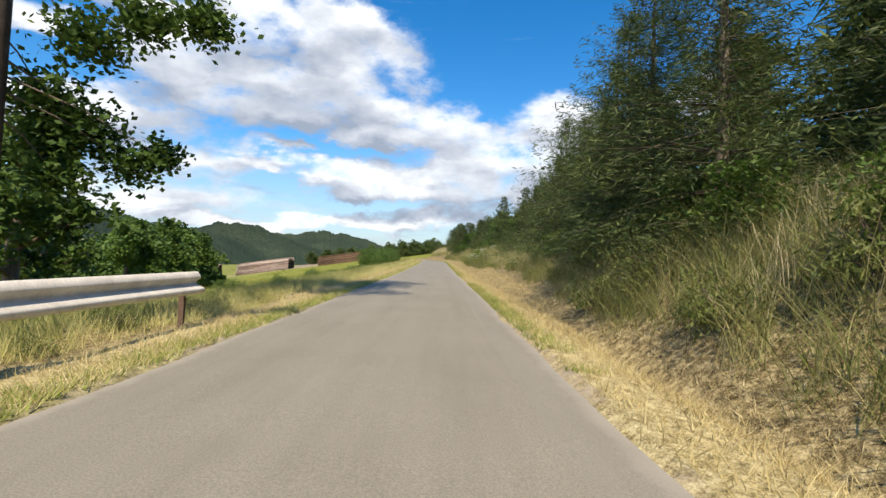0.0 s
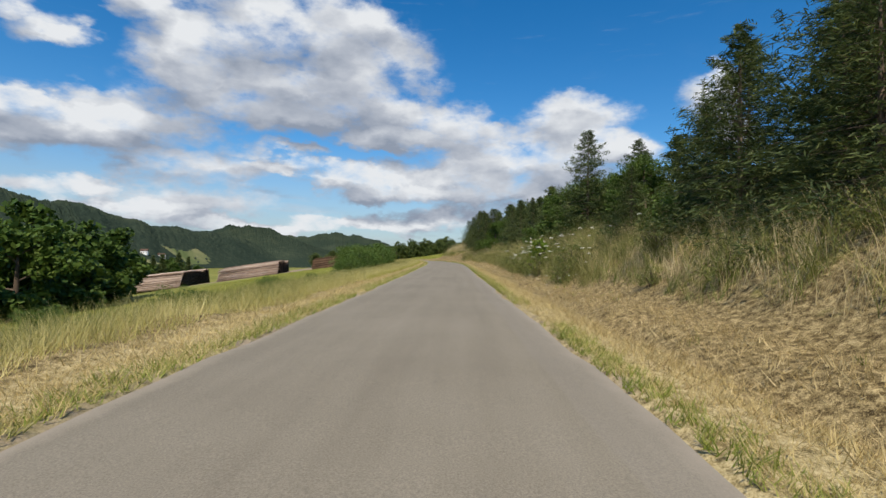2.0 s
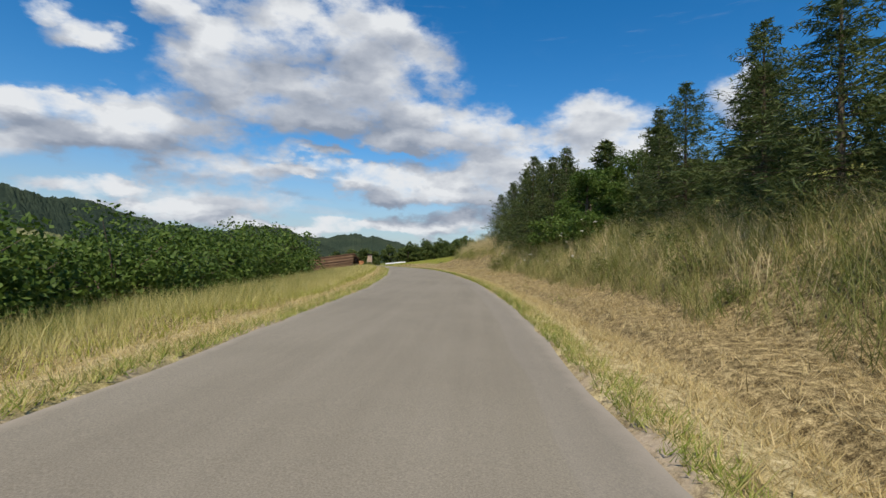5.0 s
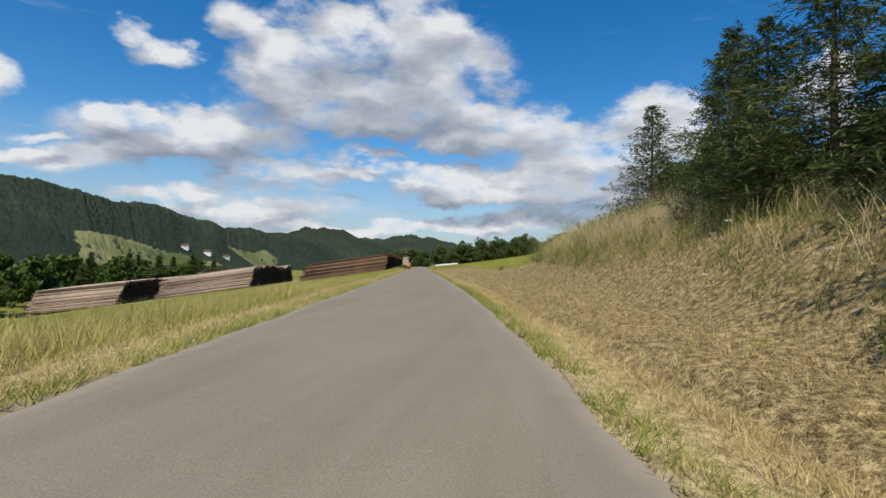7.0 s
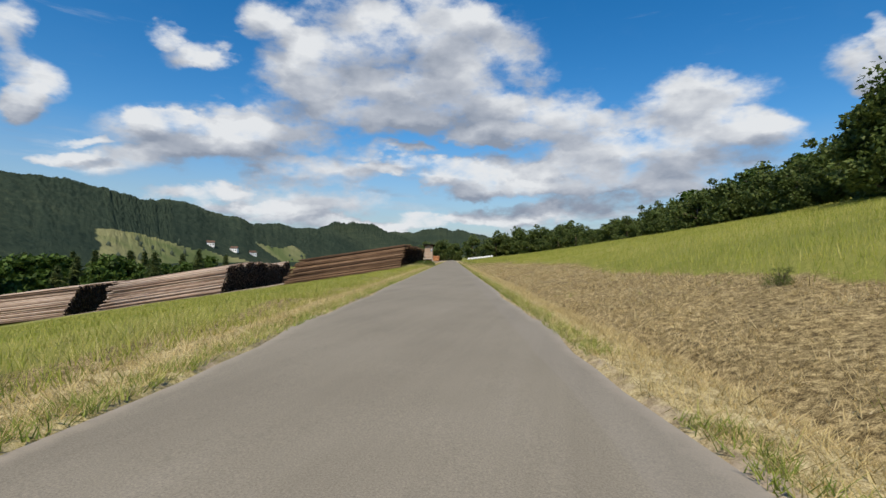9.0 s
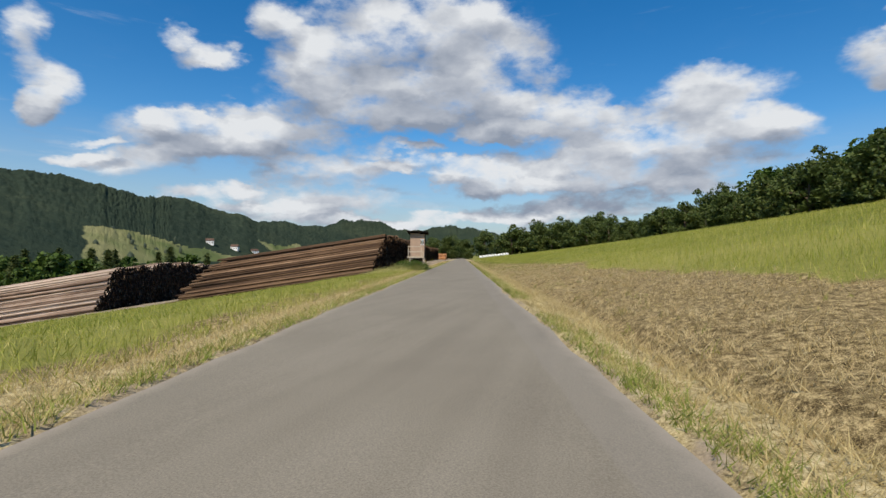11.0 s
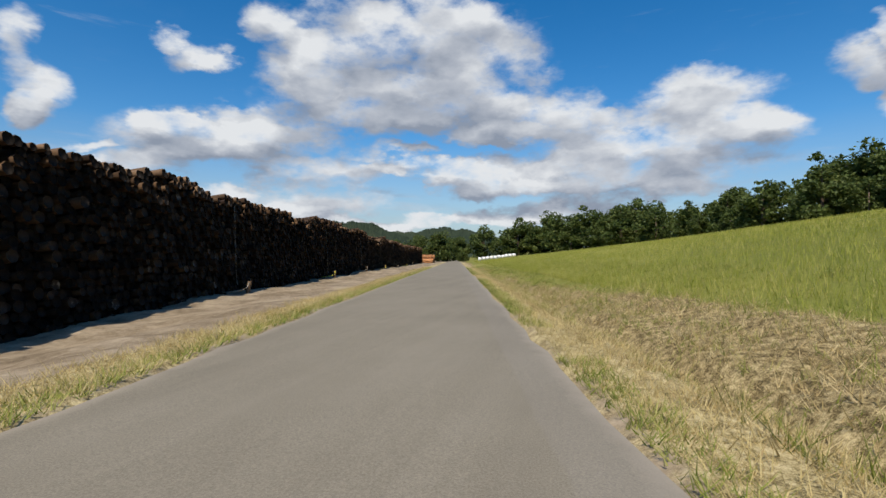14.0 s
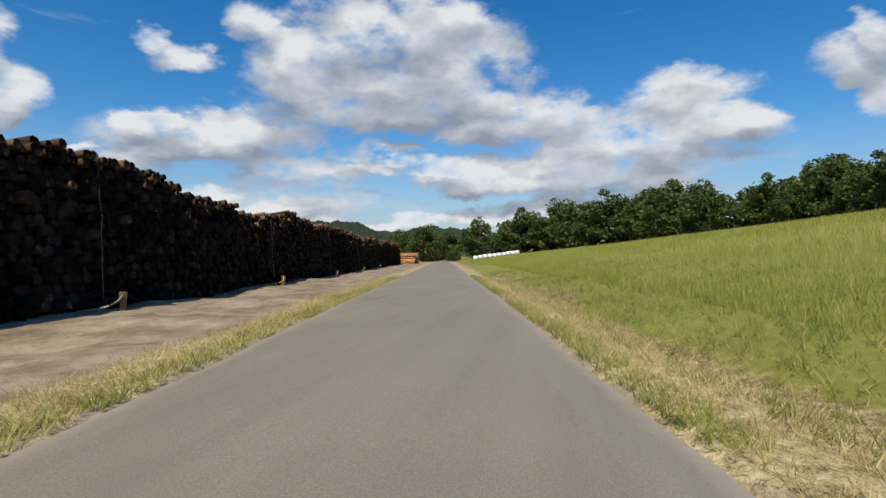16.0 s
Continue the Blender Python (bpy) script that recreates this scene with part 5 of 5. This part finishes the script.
plant([(bale(), 1.0)], [(428 + 0.8 * i, 9.5 + 1.45 * i, 1.0) for i in range(10)], "white bales at the field's edge", PLACE, 0.02)


# ---- log piles ----
def logs_of(length, radii, along, height, start, rng, bow=0.12, k=10, rings=3):
    """Verts and faces of logs lying across, twelve-sided with tapered, slightly bent bodies: local x away from the road."""
    n = len(radii)
    t = np.arange(k) * 2 * math.pi / k
    st = np.linspace(0, 1, rings)
    V = np.zeros((n, rings, k, 3))
    off = rng.normal(0, bow, (n, 2))
    for j, f in enumerate(st):
        r = (radii * (1 - 0.28 * f))[:, None]
        V[:, j, :, 0] = -(start + length * f)[:, None]
        V[:, j, :, 1] = along[:, None] + np.cos(t) * r + (off[:, :1] * (f * 1.0))
        V[:, j, :, 2] = height[:, None] + np.sin(t) * r + (off[:, 1:] * 0.3 * f)
    base = (np.arange(n) * rings * k)[:, None]
    a = np.arange(k)
    side = np.concatenate([(base[:, :, None] + np.stack([j * k + a, j * k + (a + 1) % k, (j + 1) * k + (a + 1) % k, (j + 1) * k + a], -1)[None]).reshape(n, -1) for j in range(rings - 1)], 1).reshape(-1, 4)
    cap = np.concatenate([base + a[None], base + (rings - 1) * k + a[None, ::-1]], 1).reshape(-1, k)
    return V.reshape(-1, 3), side, cap


def log_pile(label, s0, s1, u_face, high, length, seed, parts, dia=0.31, ends=None, bark=None, toe=0.75, swell=0.0):
    """A long stack of trunks laid across the road's direction, their butts towards the road."""
    rng = np.random.default_rng(seed)
    mid = 0.5 * (s0 + s1)
    h = math.radians(float(np.interp(mid, HEAD_S, HEAD_A)))
    x0, y0 = (float(c) for c in on_road(s0, u_face))
    z0 = float(land(s0, u_face))
    drop = (z0 - float(land(s0, u_face - length))) / length
    root = tagged(new("log_pile"), label, "log pile", group="log piles")
    root.matrix_world = pose(x0, y0, z0, 0, 0, math.degrees(h)) @ pose(0, 0, 0, 0, -math.degrees(math.atan(drop)), 0)
    rows, ys, zs, rs = int(1.35 * high / (dia * 0.86)), [], [], []
    for r in range(rows):
        z = dia * 0.5 + r * dia * 0.86
        y = z * toe + (r % 2) * dia / 2 + rng.uniform(0, 0.9)
        while y < s1 - s0 - z * 0.5:
            d = dia * rng.uniform(0.72, 1.22)
            ridge = high * (1 + 0.04 * float(step(y, 6, 26)) + swell * math.exp(-((y - 33) / 11) ** 2)) * (0.93 + 0.09 * float(smooth_noise(y, seed, 7.0, 60)) + 0.06 * float(smooth_noise(y, seed, 2.0, 61)))
            y += d * 0.5
            if z < ridge:
                ys.append(y), zs.append(z + rng.normal(0, 0.03)), rs.append(d * 0.5)
            y += d * 0.5
    ys, zs, rs = np.array(ys), np.array(zs), np.array(rs)
    start = rng.normal(0, 0.09, len(ys)) - zs * drop
    size = length * rng.uniform(0.93, 1.05, len(ys))
    order = np.argsort(ys + 0.5 * np.abs(zs - 1.5))
    one, rest = order[:parts], order[parts:]
    V, side, cap = logs_of(size[rest], rs[rest], ys[rest], zs[rest], start[rest], rng, 0.05, 7, 2)
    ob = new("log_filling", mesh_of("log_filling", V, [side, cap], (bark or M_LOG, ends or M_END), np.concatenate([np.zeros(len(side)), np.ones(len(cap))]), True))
    ob.parent = root
    tagged(ob, kind="stuff")
    protos = []
    for i in range(8):
        V, side, cap = logs_of(np.array([length]), np.array([dia * 0.5]), np.zeros(1), np.zeros(1), np.zeros(1), rng, 0.16)
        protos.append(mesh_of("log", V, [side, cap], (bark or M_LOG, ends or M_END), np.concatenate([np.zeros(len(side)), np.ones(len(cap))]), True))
    for i in one:
        ob = new("log", protos[int(rng.integers(0, 8))])
        ob.parent = root
        ob.matrix_basis = Matrix.LocRotScale((-start[i], ys[i], zs[i]), Euler((rng.uniform(0, 6.28), 0, 0)), (size[i] / length, rs[i] / (dia * 0.5), rs[i] / (dia * 0.5)))
    return root


log_pile("long wall of stacked spruce trunks with blackened butt ends darkened for shade", 247.5, 392, FACE, 4.55, 21, 71, 300, 0.265, toe=2.1, swell=0.10)
log_pile("lower row of stacked long spruce trunks in the log yard", 256, 300, -45, 5.8, 24, 72, 120, bark=M_PALELOG)
log_pile("lowest row of stacked long spruce trunks in the log yard", 268, 318, -88, 7.4, 26, 73, 80, bark=M_PALELOG)
log_pile("small stack of freshly cut orange logs", 395, 409, -6.0, 2.4, 4, 74, 40, 0.34, M_FRESH, M_FRESH, 0.5)


# ---- raised hunting stand ----
def hunting_stand(s, u, turn):
    root = tagged(new("hunting_stand"), "weathered wooden hunting stand with dark corrugated roof and railed deck", "hunting stand")
    x, y, z = (float(c) for c in spot(s, u))
    root.matrix_world = pose(x, y, z + 0.07, 0, 0, turn)
    # local: x right, y ahead (away), z up; cabin floor at 0.83
    fl, hi, w, d = 0.83, 2.16, 1.32, 1.25
    part("floor_frame", boxed((-w / 2, -0.75, fl - 0.12), (w / 2, d, fl)), M_DARKWOOD, root)
    part("front_wall", boxed((-w / 2, 0, fl), (w / 2 - 0.42, 0.03, fl + hi)), M_PLY, root, "faded brown plywood wall")
    part("rear_wall", boxed((-w / 2, d - 0.03, fl), (w / 2, d, fl + hi - 0.1)), M_DARKWOOD, root)
    part("left_wall", boxed((-w / 2, 0.03, fl), (-w / 2 + 0.03, d - 0.03, fl + hi - 0.05)), M_DARKWOOD, root)
    bm = bmesh.new()
    x1 = w / 2 - 0.03
    box(bm, (x1, 0.03, fl), (w / 2, d - 0.03, fl + 0.95))
    box(bm, (x1, 0.03, fl + 1.4), (w / 2, d - 0.03, fl + hi - 0.05))
    box(bm, (x1, 0.03, fl + 0.95), (w / 2, 0.12, fl + 1.4))
    box(bm, (x1, d - 0.2, fl + 0.95), (w / 2, d - 0.03, fl + 1.4))
    wall = part("right_wall", bm, M_DARKWOOD, root, "board wall with a window, its shade put into the near-black colour")
    part("window", boxed((x1 + 0.01, 0.12, fl + 0.95), (x1 + 0.018, d - 0.2, fl + 1.4), 0.001), M_GLASS, root, "dusty side window pane")
    bm = bmesh.new()
    dl, dr = w / 2 - 0.42, w / 2 - 0.005
    for lo, hi_ in (((dl, -0.012, fl + 0.02), (dr, 0.02, fl + 1.12)), ((dl, -0.012, fl + 1.58), (dr, 0.02, fl + hi - 0.08)),
                    ((dl, -0.012, fl + 1.12), (dl + 0.06, 0.02, fl + 1.58)), ((dr - 0.06, -0.012, fl + 1.12), (dr, 0.02, fl + 1.58))):
        box(bm, lo, hi_)
    door = part("door", bm, M_PLY, root, "narrow plywood door with a small window")
    part("door_window", boxed((dl + 0.06, 0.0, fl + 1.12), (dr - 0.06, 0.008, fl + 1.58), 0.001), M_GLASS, door)
    for zz in (fl + 1.09, fl + 1.58):
        part("window_trim", boxed((dl + 0.04, -0.03, zz), (dr - 0.04, -0.012, zz + 0.04), 0.003), M_WRAP, door, "white window trim")
    part("handle", boxed((dl - 0.03, -0.05, fl + 0.95), (dl + 0.01, -0.012, fl + 1.07), 0.004), M_RUST, door)
    # corrugated roof, falling to the back
    n, m = 60, 5
    X, Y = np.meshgrid(np.linspace(-w / 2 - 0.32, w / 2 + 0.32, n), np.linspace(-0.52, d + 0.3, m), indexing="ij")
    Z = fl + hi + 0.10 - 0.10 * (Y - 0.4) + 0.018 * np.sin(X * 2 * math.pi / 0.09)
    top = np.stack([X, Y, Z + 0.012], -1).reshape(-1, 3)
    low = np.stack([X, Y, Z - 0.012], -1).reshape(-1, 3)
    i = (np.arange(n - 1)[:, None] * m + np.arange(m - 1)[None]).ravel()
    q = np.stack([i, i + m, i + m + 1, i + 1], 1)
    e0, e1 = np.arange(n - 1) * m, np.arange(n - 1) * m + m - 1
    o = n * m
    rim = [np.stack([e0, o + e0, o + e0 + m, e0 + m], 1), np.stack([e1, e1 + m, o + e1 + m, o + e1], 1)]
    ob = new("roof", mesh_of("roof", np.concatenate([top, low]), [q, q[:, ::-1] + o, *rim], (M_ROOF,)))
    ob.parent = root
    tagged(ob, "black corrugated roof sheet")
    bm = bmesh.new()
    for yy in (-0.42, 0.25, 0.8, d + 0.15):
        zz = fl + hi + 0.05 - 0.10 * (yy - 0.4)
        box(bm, (-w / 2 - 0.28, yy - 0.03, zz - 0.05), (w / 2 + 0.28, yy + 0.03, zz + 0.02))
    part("roof_batten", bm, M_DARKWOOD, root)
    # deck with railing before the door
    for i in range(6):
        part("deck_board", boxed((-w / 2 - 0.18, -0.78 + i * 0.13, fl), (w / 2 - 0.05, -0.66 + i * 0.13, fl + 0.03), 0.004), M_BOARD, root)
    part("deck_beam", boxed((-w / 2 - 0.2, -0.83, fl - 0.12), (w / 2, -0.785, fl + 0.02)), M_BOARD, root)
    for xx in (-w / 2 - 0.1, w / 2 - 0.26):
        part("railing_post", boxed((xx, -0.87, fl - 0.1), (xx + 0.075, -0.832, fl + 0.96)), M_BOARD, root)
    for zz in (0.92, 0.45):
        part("rail", boxed((-w / 2 - 0.12, -0.915, fl + zz - 0.05), (w / 2 - 0.16, -0.872, fl + zz + 0.05)), M_BOARD, root)
    part("side_rail", boxed((-w / 2 - 0.1, -0.83, fl + 0.87), (-w / 2 - 0.065, 0.0, fl + 0.96)), M_BOARD, root)
    for xx, yy in ((-w / 2 + 0.02, -0.7), (w / 2 - 0.1, -0.7), (-w / 2 + 0.02, d - 0.12), (w / 2 - 0.1, d - 0.12)):
        part("leg", beam(bmesh.new(), (xx + 0.05, yy, -0.4), (xx + 0.05, yy, fl - 0.12), 0.1, 0.1), M_BOARD, root)
    # steps on the road side
    for yy in (-0.7, -0.25):
        part("stringer", beam(bmesh.new(), (w / 2 + 0.10, yy + 0.1, 0.3), (w / 2 - 0.12, yy + 0.1, fl + 0.5 if yy < -0.5 else fl), 0.045, 0.08), M_BOARD, root)
    for k in (0.75,):
        part("step", boxed((w / 2 + 0.27 - 0.36 * k - 0.08, -0.6, fl * k - 0.02), (w / 2 + 0.27 - 0.36 * k + 0.08, -0.15, fl * k + 0.02)), M_BOARD, root)
    return root


hunting_stand(242.65, -3.40, 13)


# ---- anchor stakes and cords that tie the log wall down ----
def stake(s, seed, strap):
    rng = np.random.default_rng(seed)
    root = tagged(new("anchor_stake"), "squared wooden anchor stake with a strap loop at the log wall", "stake", group="stakes along the log wall")
    root.matrix_world = at(s, FACE + 0.75, 13)
    part("stake_post", beam(bmesh.new(), (0, 0, -0.3), (0.04, 0.05, 0.5), 0.17, 0.15, 0.012), M_FRESHPOST, root)
    V, F = [], []
    t = np.linspace(0, 1, 12)
    tube(V, F, np.stack([0.05 - 0.75 * t + 0.3 * np.sin(t * 5), 0.02 - 0.75 * np.sin(t * 2.6), 0.42 * (1 - t) ** 2.5 + 0.04], -1), np.full(12, 0.025), 6)
    ob = new("strap", mesh_of("strap", np.concatenate(V), F, (strap,), smooth=True))
    ob.parent = root
    top = 4.6 - 0.75
    V, F = [], []
    y = np.linspace(0, 1, 9)
    tube(V, F, np.stack([-0.45 - 0.25 * y, rng.normal(0, 0.03, 9) + 0.15 * y, 0.35 + (top - 0.4) * y], -1), np.full(9, 0.008), 5)
    cord = tagged(new("tension_cord", mesh_of("tension_cord", np.concatenate(V), F, (M_CORD,), smooth=True)), "pale cord running up the face of the log wall", "cord", group="cords on the log wall")
    cord.matrix_world = at(s, FACE + 0.75, 13)


for i, q in enumerate((258, 273, 288, 301, 314, 327, 340, 353)):
    stake(q, 300 + i, M_STRAP if i % 2 == 0 else M_CORD)


# ---- guard rail ----
def guard_rail(s0, s1, u):
    root = tagged(new("guard_rail"), "weathered galvanised steel guard rail beside the verge", "guard rail")
    prof = ((-0.03, 0.205), (0.0, 0.20), (0.055, 0.115), (0.055, 0.09), (-0.02, 0.02), (-0.03, -0.005), (0.0, -0.03), (0.13, -0.09), (0.14, -0.115), (0.13, -0.175), (0.03, -0.2))
    s = np.arange(s0, s1 + 0.01, 0.5)
    P = []
    for t, inner in ((0, 1), (0.012, 0)):
        for o, z in prof:
            x, y = on_road(s, u + o - t)
            P.append(np.stack([x, y, land(s, u) * 0 + road_z(s) + 0.72 + z], -1))
    P = np.array(P)
    n, k = len(s), len(prof)
    idx = np.arange(2 * k * n).reshape(2 * k, n)
    F = []
    for a in (*range(k - 1), *range(k, 2 * k - 1)):
        F.append(np.stack([idx[a, :-1], idx[a, 1:], idx[a + 1, 1:], idx[a + 1, :-1]], 1))
    beam_ = new("rail_beam", mesh_of("rail_beam", P.reshape(-1, 3), F, (M_STEEL,), smooth=False))
    beam_.parent = root
    for q in np.arange(s1 - 0.75, s0, -4.0):
        x, y = (float(c) for c in on_road(q, u - 0.09))
        h = float(np.interp(q, HEAD_S, HEAD_A))
        g, top = float(land(q, u)), float(road_z(q)) + 0.86
        bm = bmesh.new()
        box(bm, (-0.05, -0.03, g - 0.4), (0.05, -0.022, top), 0.002)
        box(bm, (-0.05, 0.022, g - 0.4), (0.05, 0.03, top), 0.002)
        box(bm, (-0.05, -0.022, g - 0.4), (-0.042, 0.022, top), 0.002)
        ob = part("post", bm, M_RUST, root, "dark weathered post")
        ob.matrix_world = pose(x, y, 0, 0, 0, h)
    return root


guard_rail(-24, 9.4, -3.6)


# ---- houses on the far hillside ----
def house(label, wide, deep, high):
    root = tagged(new("house"), label, "house", group="houses on the far hillside")
    part("wall", boxed((-wide / 2, -deep / 2, -2), (wide / 2, deep / 2, high), 0.02), M_WRAP, root, "white rendered wall")
    bm = bmesh.new()
    pts = [(-wide / 2 - 0.5, -deep / 2 - 0.5, high), (wide / 2 + 0.5, -deep / 2 - 0.5, high), (wide / 2 + 0.5, deep / 2 + 0.5, high), (-wide / 2 - 0.5, deep / 2 + 0.5, high),
           (-wide / 2 - 0.5, 0, high + deep * 0.42), (wide / 2 + 0.5, 0, high + deep * 0.42)]
    vs = [bm.verts.new(p) for p in pts]
    for f in ((0, 1, 5, 4), (2, 3, 4, 5), (0, 4, 3), (1, 2, 5), (3, 2, 1, 0)):
        bm.faces.new([vs[i] for i in f])
    part("roof", bm, M_RUST, root, "brown tiled gable roof")
    for i in range(3):
        for k in range(2):
            x = -wide / 2 + wide * (i + 0.5) / 3
            part("window", boxed((x - 0.6, -deep / 2 - 0.04, 0.9 + 2.7 * k), (x + 0.6, -deep / 2 + 0.05, 2.3 + 2.7 * k), 0.02), M_DARKWOOD, root, "dark window pane")
    return root


def on_hill(ob, az, dist, turn):
    """A pose on the hillside at an azimuth and distance from the valley's middle."""
    x, y = -25 - math.sin(radians(az)) * dist, 205 + math.cos(radians(az)) * dist
    z = min(((v.co.x - x) ** 2 + (v.co.y - y) ** 2, v.co.z) for v in ob.data.vertices)[1]
    return pose(x, y, z, 0, 0, turn)


HOUSE = house("white house with a brown gable roof on the hillside", 10, 8, 4.5)
HOUSE.matrix_world = on_hill(HILL_1, 41.0, 745, 40)
copy_thing(HOUSE, on_hill(HILL_1, 38.5, 770, 20))
copy_thing(HOUSE, on_hill(HILL_1, 36.5, 805, 60))
